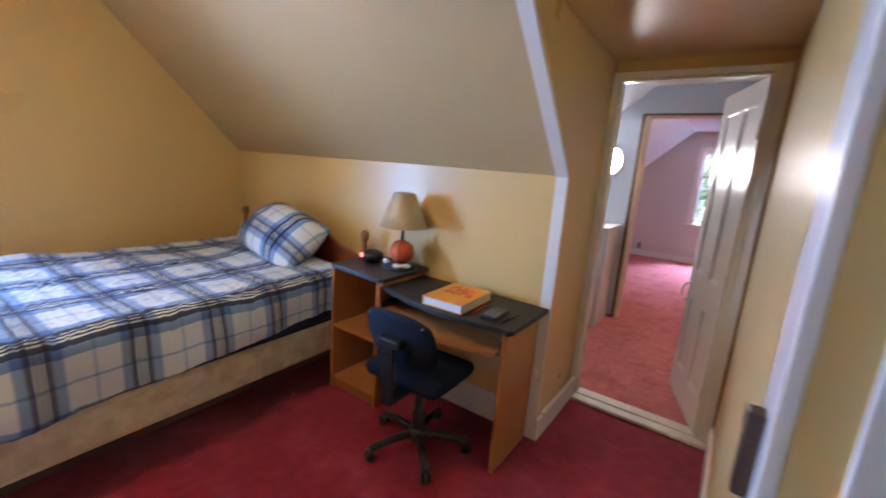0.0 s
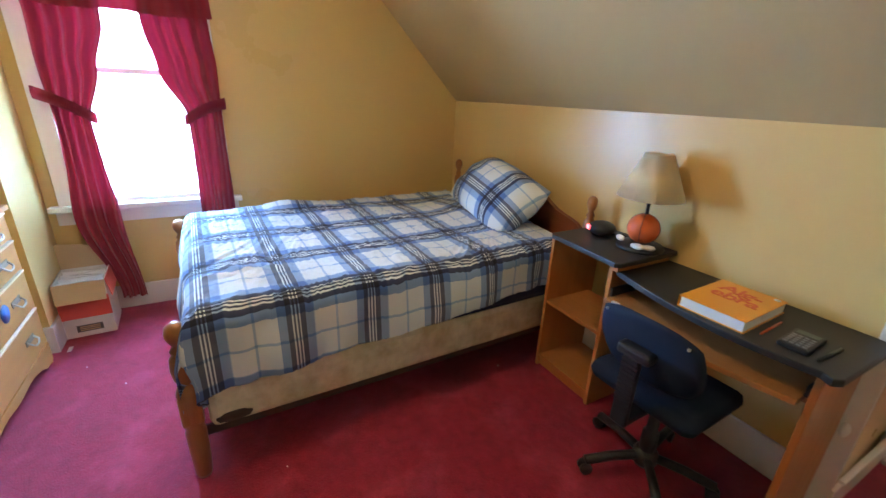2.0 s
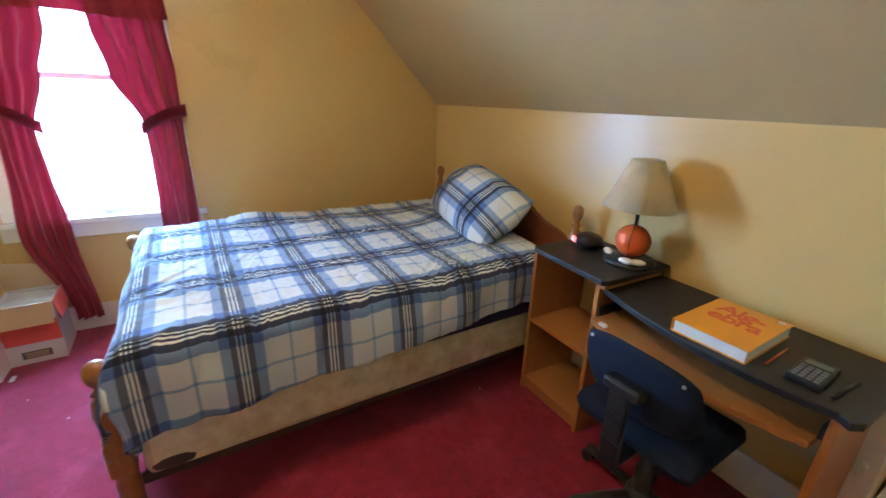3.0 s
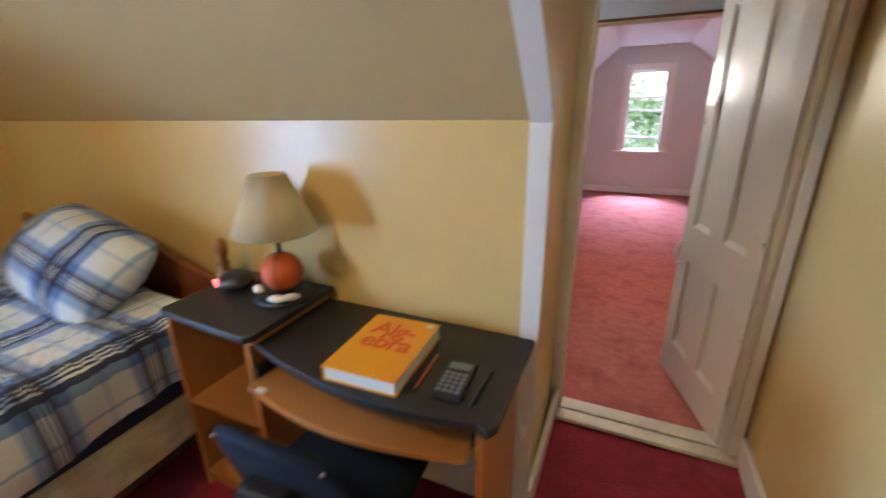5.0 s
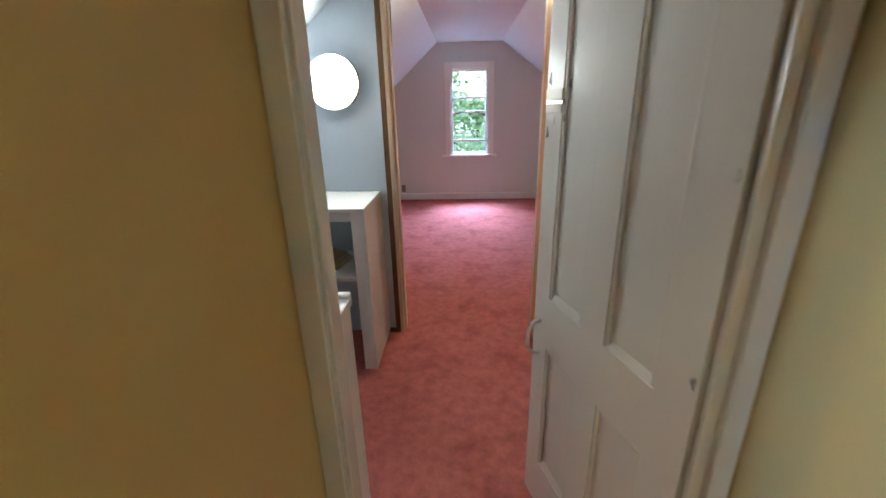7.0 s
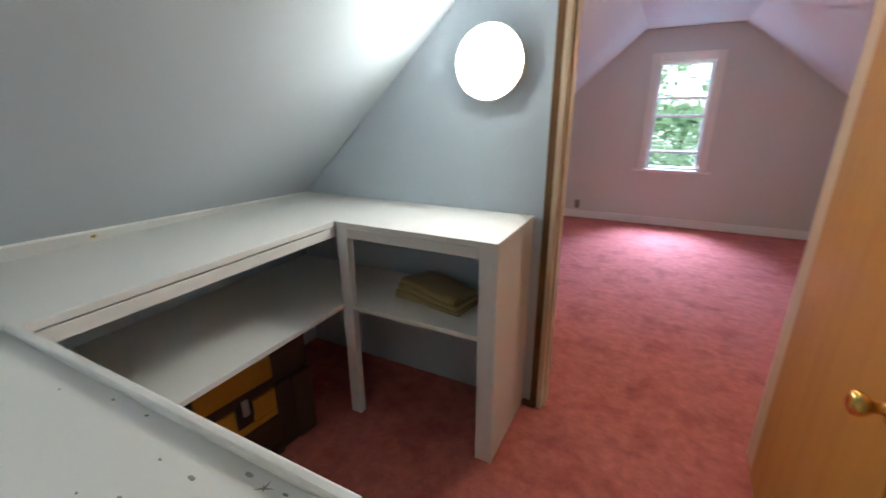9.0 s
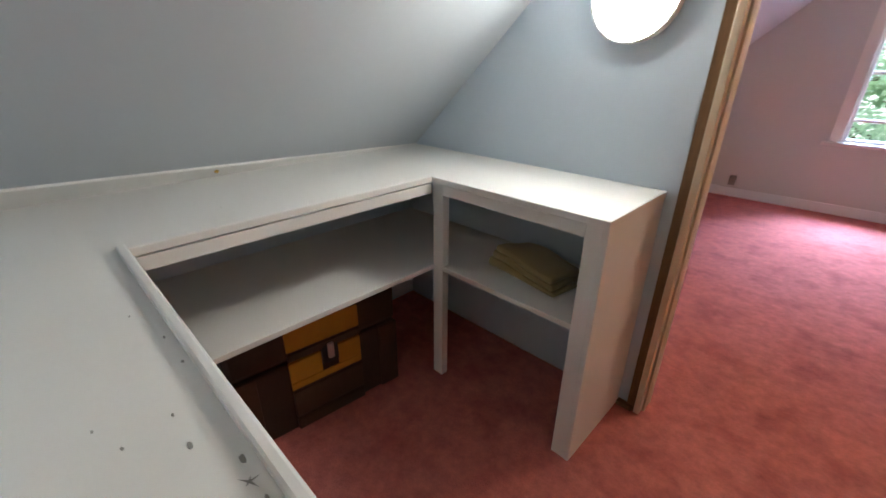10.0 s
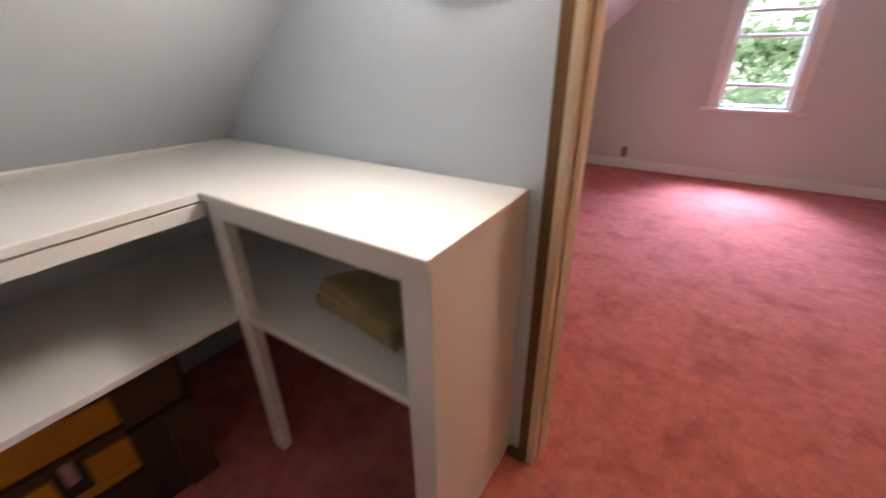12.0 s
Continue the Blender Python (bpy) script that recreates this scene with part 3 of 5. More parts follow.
# ---- windows ----
def sash_window(name, x0, x1, z0, z1, rails, depth, label):
    """A sash window in a wall that faces -y, at the origin of its own; x across, y outwards."""
    w = thing(name, Matrix(), label, "window", kind="structure")
    part("window_frame", boxes((x0, x0 + 0.035, 0.03, depth, z0, z1), (x1 - 0.035, x1, 0.03, depth, z0, z1), (x0 + 0.035, x1 - 0.035, 0.03, depth, z1 - 0.035, z1),
                               (x0 + 0.035, x1 - 0.035, 0.03, depth, z0, z0 + 0.03), bevel=0.004), WHITE, w, world=False)
    edges = [z0 + 0.03] + rails + [z1 - 0.035]
    for r in rails:
        part("sash_rail", boxes((x0 + 0.035, x1 - 0.035, 0.05, 0.085, r - 0.016, r + 0.016), bevel=0.004), WHITE, w, world=False)
    for a, b in zip(edges, edges[1:]):
        p = part("pane", boxes((x0 + 0.036, x1 - 0.036, 0.066, 0.070, a + 0.002, b - 0.002)), GLASS, w, world=False)
        p.visible_shadow = False
    c = 0.085
    part("casing", boxes((x0 - c, x0 + 0.004, -0.022, 0.0, z0, z1 + c), (x1 - 0.004, x1 + c, -0.022, 0.0, z0, z1 + c), (x0 + 0.004, x1 - 0.004, -0.022, 0.0, z1 - 0.004, z1 + c), bevel=0.004), WHITE, w, world=False)
    part("window_sill", boxes((x0 - c - 0.05, x1 + c + 0.05, -0.055, 0.03, z0 - 0.03, z0 + 0.004), bevel=0.006), WHITE, w, world=False)
    return w


w1 = sash_window("window_1", PX0, PX1, PZ0, PZ1, [0.895, 1.308, 1.507], 0.13, "white painted sash window with green trees outside")
w1.matrix_world = pose(0, YF, 0)
w2 = sash_window("window_2", -0.385, 0.385, WZ0, WZ1, [1.50], 0.15, "tall white sash window glaring with daylight")
w2.matrix_world = pose(XW, -2.855, 0, 0, 0, 90)
structure("trim_window_apron", boxes((XW, XW + 0.018, -3.35, -2.36, WZ0 - 0.115, WZ0 - 0.03), bevel=0.004), WHITE, "white apron board under the window sill", "trim")


# ---- curtains ----
def lerp_rows(rows, z):
    """Values between rows (z, a, b), with z falling."""
    for (z0, *a), (z1, *b) in zip(rows, rows[1:]):
        if z1 <= z <= z0:
            k = (z0 - z) / (z0 - z1)
            k = k * k * (3 - 2 * k)
            return [p + (q - p) * k for p, q in zip(a, b)]
    return list(rows[-1][1:]) if z < rows[-1][0] else list(rows[0][1:])


def cloth_sheet(rows, off, folds, depth, ztop, zbot, phase, nu=72, nv=70):
    """A hanging pleated sheet on the window wall: rows give its two edges (y) at each height."""
    bm = bmesh.new()
    grid = []
    for j in range(nv + 1):
        z = ztop + (zbot - ztop) * j / nv
        a, b = lerp_rows(rows, z)
        line = []
        for i in range(nu + 1):
            u = i / nu
            squeeze = min(1.0, (b - a) / 0.34)
            wave = math.sin(2 * math.pi * folds * u + phase + 0.6 * math.sin(3 * z)) * depth * (0.5 + 0.7 * squeeze)
            wave += 0.006 * noise.noise(Vector((u * 9, z * 3, phase)))
            line.append(bm.verts.new((XW + off + wave, a + (b - a) * u + 0.004 * math.sin(7 * z + 9 * u), z + (0.006 * math.sin(13 * u + phase) if j == nv else 0))))
        grid.append(line)
    for r0, r1 in zip(grid, grid[1:]):
        for i in range(nu):
            bm.faces.new((r0[i], r0[i + 1], r1[i + 1], r1[i])).smooth = True
    return bm


def tieback(y0, y1, z0, z1, off):
    bm = bmesh.new()
    grid = []
    for i in range(19):
        u = i / 18
        bulge = 0.055 * math.sin(math.pi * u)
        y, z = y0 + (y1 - y0) * u, z0 + (z1 - z0) * u + 0.02 * math.sin(math.pi * u)
        grid.append([bm.verts.new((XW + off + bulge + 0.012 * (k == 1) + 0.003 * math.sin(40 * u + k), y, z + 0.034 * (k - 1))) for k in range(3)])
    for a, b in zip(grid, grid[1:]):
        for k in range(2):
            bm.faces.new((a[k], b[k], b[k + 1], a[k + 1])).smooth = True
    r = bmesh.ops.solidify(bm, geom=bm.faces[:], thickness=0.006)
    return bm


curtain = thing("curtain", pose(XW + 0.06, -3.1, 0.04), "burgundy curtain tied back beside the bright window", "curtain", "window curtains")
part("curtain_cloth", cloth_sheet([(1.95, -3.25, -2.89), (1.75, -3.23, -2.915), (1.50, -3.235, -2.98), (1.21, -3.225, -3.055), (0.98, -3.23, -3.05), (0.66, -3.25, -3.03), (0.13, -3.12, -2.985)], 0.075, 4.3, 0.017, 1.94, 0.10, 0.4), CURTAIN, curtain)
part("tieback", tieback(-3.29, -3.03, 1.37, 1.23, 0.07), CURTAIN, curtain, "gathered burgundy tie band")
curtain = thing("curtain", pose(XW + 0.06, -2.45, 0.04), "burgundy curtain tied back beside the bed", "curtain", "window curtains")
part("curtain_cloth", cloth_sheet([(1.95, -2.77, -2.41), (1.77, -2.735, -2.40), (1.52, -2.69, -2.385), (1.25, -2.585, -2.385), (0.80, -2.585, -2.39), (0.04, -2.60, -2.40)], 0.075, 3.7, 0.017, 1.94, 0.04, 1.7), CURTAIN, curtain)
part("tieback", tieback(-2.60, -2.36, 1.225, 1.335, 0.07), CURTAIN, curtain, "gathered burgundy tie band")
val = thing("curtain_valance", pose(XW + 0.1, -2.86, 1.8), "short burgundy gathered valance over the curtains", "curtain valance")
part("valance_cloth", cloth_sheet([(2.12, -3.33, -2.385), (1.79, -3.34, -2.375)], 0.115, 9, 0.012, 2.10, 1.80, 0.9, 140, 14), CURTAIN, val)
part("curtain_rod", tube([(XW + 0.10, -3.36, 2.03), (XW + 0.10, -2.35, 2.03)], 0.010), WHITE, val, "white curtain rod")

# ---- bed ----
BX0, BX1, BY0, BY1 = -3.19, -1.83, -2.67, -0.70
bed = thing("bed", pose((BX0 + BX1) / 2, (BY0 + BY1) / 2, 0), "wooden bed with cream box spring and turned posts", "bed")
FOOT = [(0.024, 0), (0.030, 0.02), (0.034, 0.10), (0.036, 0.22), (0.030, 0.24), (0.037, 0.26), (0.038, 0.40), (0.032, 0.42), (0.022, 0.44), (0.034, 0.46), (0.040, 0.50),
        (0.036, 0.545), (0.020, 0.565), (0.030, 0.575), (0.017, 0.595), (0.022, 0.605), (0.033, 0.625), (0.036, 0.645), (0.031, 0.668), (0.014, 0.682)]
for x in (BX0 + 0.02, BX1 - 0.02):
    part("foot_post", lathe(FOOT, 20, (x, BY0, 0)), MAPLE, bed, "turned brown foot post")
for x in (BX0 + 0.02, BX1 - 0.02):
    part("post_block", boxes((x - 0.036, x + 0.036, BY0 - 0.036, BY0 + 0.036, 0.265, 0.395), bevel=0.009), MAPLE, bed)
HEAD = [(r * 0.78, z if z < 0.44 else z + 0.285) for r, z in FOOT]
for x in (BX0 + 0.03, BX1 + 0.02):
    part("head_post", lathe(HEAD, 20, (x, BY1 - 0.01, 0)), MAPLE, bed, "turned brown head post with a knob")
pts = []
for k in range(25):
    u = k / 24
    pts.append((BX0 + 0.05 + (BX1 - BX0 - 0.05) * u, 0.73 + 0.21 * math.sin(math.pi * u) ** 0.7 + 0.02 * math.cos(6 * math.pi * u)))
bm = slab([(x, BY1 - 0.03, z) for x, z in pts] + [(BX1, BY1 - 0.03, 0.35), (BX0 + 0.05, BY1 - 0.03, 0.35)], (0, 0.03, 0))
part("headboard", bm, CHERRY, bed, "red-brown curved headboard")
part("footboard", boxes((BX0 + 0.04, BX1 - 0.04, BY0 - 0.012, BY0 + 0.012, 0.24, 0.40), bevel=0.004), MAPLE, bed)
# dark strips put in for the shade beneath the box spring
for x in (BX0 + 0.02, BX1 - 0.05):
    part("shade_rail", boxes((x, x + 0.022, BY0 + 0.03, BY1 - 0.04, 0.17, 0.210), bevel=0.003), TRUNK_DARK, bed, "dark side rail standing for the shade under the box spring")
part("box_spring", boxes((BX0 + 0.03, BX1 - 0.005, BY0 + 0.05, BY1 - 0.06, 0.207, 0.415), bevel=0.03), DAMASK, bed, "cream floral damask box spring")
tear = lathe([(0.004, 0), (0.044, 0.0005), (0.042, 0.004), (0.004, 0.005)], 18)
for v in tear.verts:
    v.co.x *= 1.5 + 0.25 * math.sin(5 * v.co.y * 40)
    v.co.y *= 0.55
tear.transform(pose(BX1 - 0.007, BY0 + 0.135, 0.245, 90, 0, 90))
part("torn_corner", tear, TRUNK_DARK, bed, "dark torn patch in the box spring cover")
part("mattress", boxes((BX0 + 0.03, BX1 - 0.004, BY0 + 0.06, BY1 - 0.05, 0.395, 0.66), bevel=0.05), NAVY, bed, "mattress in a navy sheet")


def cloth_bump(x, y):
    """Wrinkles of the cover over the bed."""
    v = 0.011 * noise.noise(Vector((x * 2.6, y * 2.2, 0.3))) + 0.007 * noise.noise(Vector((x * 6 + 2, y * 7, 1.7)))
    bend = 0.5 * noise.noise(Vector((x * 1.9, y * 1.7, 6.0)))
    for turn, fx, fy, high, seed in ((0.35, 3.0, 17, 0.013, 3.0), (-0.15, 4.5, 26, 0.009, 9.0), (0.9, 5.0, 22, 0.007, 15.0)):
        c, q = math.cos(turn + bend), math.sin(turn + bend)
        u, w = x * c + y * q, y * c - x * q
        v += high * (1 - abs(noise.noise(Vector((u * fx, w * fy, seed))))) ** 5 * max(0, 0.6 + noise.noise(Vector((x * 2.3, y * 2.3, seed + 2))))
    v += 0.003 * noise.noise(Vector((x * 30, y * 34, 4.1)))
    v += 0.10 * math.exp(-((x + 2.55) / 0.30) ** 2 - ((y + 0.86) / 0.20) ** 2)
    v += 0.045 * math.exp(-((x + 3.10) / 0.10) ** 2 - ((y + 2.05) / 0.16) ** 2)
    return v


def bedspread():
    bm = bmesh.new()
    uvl = bm.loops.layers.uv.new("cloth")
    top, rnd = 0.715, 0.07
    half = (BX1 - BX0) / 2 + 0.015
    mid = (BX0 + BX1) / 2
    na, nb = 190, 210
    drop_side, drop_foot = 0.36, 0.34
    la = 2 * (half + drop_side)
    y_head = BY1 - 0.12
    lb = (y_head - (BY0 + 0.03)) + drop_foot

    def fold(s, reach):
        """Distance along the cloth to distance out and drop, over a rounded edge."""
        flat, arc = reach - rnd, rnd * math.pi / 2
        if s <= flat:
            return s, 0.0
        if s <= flat + arc:
            t = (s - flat) / rnd
            return flat + rnd * math.sin(t), rnd * (1 - math.cos(t))
        return reach, rnd + s - flat - arc

    grid = []
    for j in range(nb + 1):
        sb = lb * j / nb
        row = []
        oy, dy = fold(sb, y_head - (BY0 + 0.03))
        for i in range(na + 1):
            sa = -la / 2 + la * i / na
            hem = 0.83 - 0.40 * max(0, 1 - sb / 1.85) * (abs(sa) > half)
            ox, dx = fold(abs(sa), half)
            if dx > rnd:
                dx = rnd + (dx - rnd) * hem
            sx = math.copysign(ox, sa)
            x, y = mid + sx, y_head - oy
            drop = max(dx, dy) + 0.25 * min(dx, dy)
            drop = min(drop, 0.40)
            w = cloth_bump(x, y)
            hang = min(1.0, drop / 0.2)
            if dx > 0.02:
                x += math.copysign(0.020 * hang * (0.5 + math.sin(sb * 10 + 2 * math.sin(sb * 4))) + 0.012 * noise.noise(Vector((sb * 8, dx * 5, 2))), sa)
            if dy > 0.02:
                y -= 0.022 * hang * (0.5 + math.sin(sa * 11)) + 0.02 * hang
            if dx > 0.05 and dy > 0.05:
                k = min(dx, dy) / 0.34
                x -= math.copysign(0.05 * k, sa)
                y += 0.04 * k
            z = top + w * (1 - 0.6 * hang) - drop
            v = bm.verts.new((x, y, z))
            along = abs(sa) if abs(sa) < half + 0.04 else half + 0.04 + (abs(sa) - half - 0.04) * hem
            row.append((v, (math.copysign(along, sa), sb)))
        grid.append(row)
    for r0, r1 in zip(grid, grid[1:]):
        for i in range(na):
            q = (r0[i], r0[i + 1], r1[i + 1], r1[i])
            f = bm.faces.new([p[0] for p in q])
            f.smooth = True
            for lp, p in zip(f.loops, q):
                lp[uvl].uv = p[1]
    bmesh.ops.recalc_face_normals(bm, faces=bm.faces)
    return bm


spread = lone("bedspread", bedspread(), PLAID, "wrinkled blue and white plaid bedspread over the bed", "bedspread", ((BX0 + BX1) / 2, (BY0 + BY1) / 2, 0.66))

thick = spread.modifiers.new("cloth_thickness", "SOLIDIFY")
thick.thickness, thick.offset = 0.008, -1


def pillow():
    """A stuffed pillow under the plaid cloth, standing against the headboard."""
    bm = bmesh.new()
    uvl = bm.loops.layers.uv.new("cloth")
    n = 34
    sheets = []
    for side in (1, -1):
        grid = []
        for j in range(n + 1):
            row = []
            for i in range(n + 1):
                u, v = 2 * i / n - 1, 2 * j / n - 1
                fat = max(0.0, 1 - abs(u) ** 2.4) ** 0.6 * max(0.0, 1 - abs(v) ** 2.4) ** 0.6
                x, y = u * 0.38 * (1 - 0.07 * v * v), v * 0.215 * (1 - 0.06 * u * u)
                z = side * 0.148 * fat + 0.015 * min(1, 2 * fat) * noise.noise(Vector((u * 2.5, v * 2.5, side)))
                row.append((bm.verts.new((x, y, z)), (x + 0.12, y + 0.3)))
            grid.append(row)
        sheets.append(grid)
        for r0, r1 in zip(grid, grid[1:]):
            for i in range(n):
                q = (r0[i], r0[i + 1], r1[i + 1], r1[i])
                f = bm.faces.new([p[0] for p in q])
                f.smooth = True
                for lp, p in zip(f.loops, q):
                    lp[uvl].uv = p[1]
    bmesh.ops.remove_doubles(bm, verts=bm.verts, dist=0.0005)
    bmesh.ops.recalc_face_normals(bm, faces=bm.faces)
    return bm


pil = new("pillow", mesh_of("pillow", pillow(), PLAID))
pil.matrix_world = pose(-2.42, -0.90, 0.868, 40, 8, -8)
tagged(pil, "plump pillow in a blue and white plaid case", "pillow")

# the bed and its cover stand slightly askew, the head farther from the desk
ASKEW = Matrix.Translation((BX1, BY0, 0)) @ Matrix.Rotation(radians(1.7), 4, "Z") @ Matrix.Translation((-BX1, -BY0, 0))
for ob in (bed, spread, pil):
    ob.matrix_world = ASKEW @ ob.matrix_basis

# ---- desk with side shelf ----
desk = thing("desk", pose(-1.05, -0.80, 0), "student desk with black top and honey wood sides", "desk")
curve = []
for k in range(13):
    u = k / 12
    curve.append((-1.455 + 0.77 * u, -0.925 - 0.135 * math.sin(math.pi * (0.08 + 0.66 * u)) ** 0.9))
outline = [(-1.455, -0.615)] + curve + [(-0.655, -1.045), (-0.637, -1.015), (-0.635, -0.615)]
part("desktop", prism(outline[::-1], 0.722, 0.745, 0.004), BLACK_TOP, desk, "curved black laminate top")
part("side_panel", boxes((-0.702, -0.680, -0.985, -0.63, 0, 0.722), bevel=0.002), OAK, desk)
part("back_panel", boxes((-1.455, -0.702, -0.66, -0.645, 0.42, 0.722), bevel=0.002), OAK_FLAT, desk)
tray = [(-1.448, -0.72), (-1.448, -1.02)] + [(-1.448 + 0.735 * k / 10, -1.02 - 0.06 * math.sin(math.pi * k / 10)) for k in range(1, 10)] + [(-0.715, -1.02), (-0.715, -0.72)]
part("keyboard_tray", prism(tray, 0.600, 0.620, 0.003), OAK_FLAT, desk, "pull-out honey wood keyboard tray")
for x in (-1.455, -0.715):
    part("tray_runner", boxes((x, x + 0.012, -0.98, -0.68, 0.62, 0.66), bevel=0.001), BLACK, desk)
shelf = thing("shelf_unit", pose(-1.66, -0.79, 0), "honey wood open shelf unit with black top", "shelf unit")
part("unit_top", prism([(-1.855, -0.617), (-1.405, -0.617), (-1.405, -1.005), (-1.425, -1.028), (-1.835, -1.003), (-1.855, -0.985)][::-1], 0.778, 0.800, 0.004), BLACK_TOP, shelf, "black laminate top")
part("side_panel", boxes((-1.850, -1.832, -0.985, -0.63, 0, 0.778), bevel=0.002), OAK, shelf)
part("side_panel", boxes((-1.478, -1.458, -0.985, -0.63, 0, 0.778), bevel=0.002), OAK, shelf)
part("apron", boxes((-1.458, -1.43, -0.990, -0.63, 0.746, 0.778), bevel=0.002), OAK, shelf)
for z in (0.055, 0.40):
    part("shelf_board", boxes((-1.832, -1.478, -0.980, -0.66, z, z + 0.018), bevel=0.002), OAK_FLAT, shelf)
part("back_rail", boxes((-1.832, -1.478, -0.645, -0.632, 0.64, 0.778), bevel=0.002), OAK_FLAT, shelf)
part("kick_board", boxes((-1.832, -1.478, -0.965, -0.947, 0.0, 0.055), bevel=0.002), OAK_FLAT, shelf)

# ---- table lamp ----
LX, LY, LZ = -1.515, -0.75, 0.80
lamp = thing("table_lamp", pose(LX, LY, LZ), "table lamp with basketball base and cream cone shade", "lamp")
part("lamp_base", lathe([(0.105, 0), (0.108, 0.008), (0.10, 0.02), (0.05, 0.026), (0.03, 0.03)], 28), BLACK, lamp, "round dark base plate", world=False)
bl = part("ball", ball((0, 0, 0.096), 0.071, 1.0, 28), BALL, lamp, "orange basketball", world=False)
for a in (0, 90):
    r = bmesh.new()
    bmesh.ops.create_circle(r, segments=40, radius=0.0713)
    pts = [v.co.copy() for v in r.verts]
    r.free()
    ring = tube([Vector((p.x, 0, p.y)) + Vector((0, 0, 0.096)) for p in pts + pts[:1]], 0.0016, 6)
    ring.transform(Matrix.Rotation(radians(a + 25), 4, "Z"))
    part("ball_seam", ring, BLACK, bl, world=False)
part("stem", lathe([(0.008, 0.16), (0.008, 0.262), (0.016, 0.265), (0.016, 0.33), (0.006, 0.335)], 12), BLACK, lamp, world=False)
bm = bmesh.new()
rings = [[bm.verts.new((r * math.cos(2 * math.pi * k / 40), r * math.sin(2 * math.pi * k / 40), z)) for k in range(40)] for r, z in ((0.144, 0.245), (0.102, 0.343), (0.060, 0.440))]
for a, b in zip(rings, rings[1:]):
    for k in range(40):
        bm.faces.new((a[k], a[(k + 1) % 40], b[(k + 1) % 40], b[k])).smooth = True
bmesh.ops.solidify(bm, geom=bm.faces[:], thickness=0.002)
part("shade", bm, SHADE, lamp, "cream cloth cone shade", world=False)
for x, y, s, w in ((0.045, -0.082, 0.023, 12), (0.078, -0.055, 0.022, 40), (-0.080, -0.045, 0.022, -30)):
    bm = ball((0, 0, 0), s, 0.6, 12)
    bm.transform(pose(x, y, 0.032, 0, 0, w) @ Matrix.Diagonal((1.5, 0.8, 1, 1)))
    part("sneaker_ornament", bm, WHITE_PLASTIC, lamp, "tiny white shoe ornament", world=False)

# ---- alarm clock and desk things ----
clock = thing("alarm_clock", pose(-1.725, -0.775, 0.80, 0, 0, -28), "small black alarm clock with red display", "alarm clock")
part("clock_body", ball((0, 0, 0.038), 0.068, 0.56, 20), BLACK, clock, world=False)
part("display", boxes((-0.028, 0.010, -0.073, -0.058, 0.030, 0.052), bevel=0.003), RED_DIGITS, clock, "red lit display", world=False)
cord = lone("power_cord", tube([(-1.70, -0.73, 0.806), (-1.66, -0.69, 0.815), (-1.62, -0.70, 0.806), (-1.60, -0.66, 0.81), (-1.63, -0.63, 0.806)], 0.004, 8), BLACK,
            "thin black power cord on the shelf top", "cord", (-1.64, -0.68, 0.80))

book = thing("textbook", pose(-1.018, -0.874, 0.745, 0, 0, 2.5), "thick orange algebra textbook lying on the desk", "book")
part("page_block", boxes((-0.108, 0.106, -0.150, 0.150, 0.003, 0.041), bevel=0.001), PAPER, book, "white page block", world=False)
for nm, row in (("front_cover", (-0.112, 0.110, -0.154, 0.154, 0.041, 0.0445)), ("back_cover", (-0.112, 0.110, -0.154, 0.154, 0.0, 0.003)), ("spine", (-0.1145, -0.112, -0.154, 0.154, 0.0, 0.0445))):
    part(nm, boxes(row, bevel=0.0008), BOOK_COVER, book, "orange printed cover", world=False)


def print_on(text, size, x, y, z, material, parent, name="title_line"):
    c = bpy.data.curves.new(name, "FONT")
    c.body, c.size, c.extrude, c.space_character, c.offset = text, size, 0.0004, 0.92, size * 0.018
    tmp = bpy.data.objects.new(name, c)
    me = bpy.data.meshes.new_from_object(tmp)
    bpy.data.objects.remove(tmp)
    bpy.data.curves.remove(c)
    me.name = name
    me.materials.clear()
    me.materials.append(material)
    ob = new(name, me)
    ob.parent, ob.location = parent, (x, y, z)
    return ob


print_on("Alg-", 0.096, -0.080, 0.045, 0.0449, BOOK_INK, book)
print_on("ebra", 0.096, -0.080, -0.025, 0.0449, BOOK_INK, book)
part("corner_sticker", lathe([(0.012, 0.0445), (0.012, 0.0450)], 16, (0.085, 0.135, 0)), PAPER, book, "round white sticker", world=False)
pencil = lone("pencil", tube([(-0.882, -0.812, 0.749), (-0.873, -0.970, 0.749)], 0.004, 6), PENCIL_RED, "red pencil lying beside the textbook", "pencil", (-0.878, -0.89, 0.745))
calc = thing("calculator", pose(-0.787, -0.905, 0.745, 0, 0, 3), "black pocket calculator on the desk", "calculator")
part("calculator_body", boxes((-0.041, 0.041, -0.078, 0.078, 0, 0.017), bevel=0.005), BLACK, calc, world=False)
part("display", boxes((-0.031, 0.031, 0.034, 0.062, 0.017, 0.0185), bevel=0.0005), SCREEN, calc, "grey display window", world=False)
for r in range(5):
    for c in range(4):
        part("key", boxes((-0.032 + c * 0.0168, -0.0195 + c * 0.0168, -0.066 + r * 0.018, -0.0545 + r * 0.018, 0.017, 0.0195), bevel=0.001), KEY_GREY, calc, world=False)
pen = lone("pen", tube([(-0.709, -0.832, 0.750), (-0.716, -0.978, 0.750)], 0.005, 8), BLACK, "black pen beside the calculator", "pen", (-0.712, -0.905, 0.745))
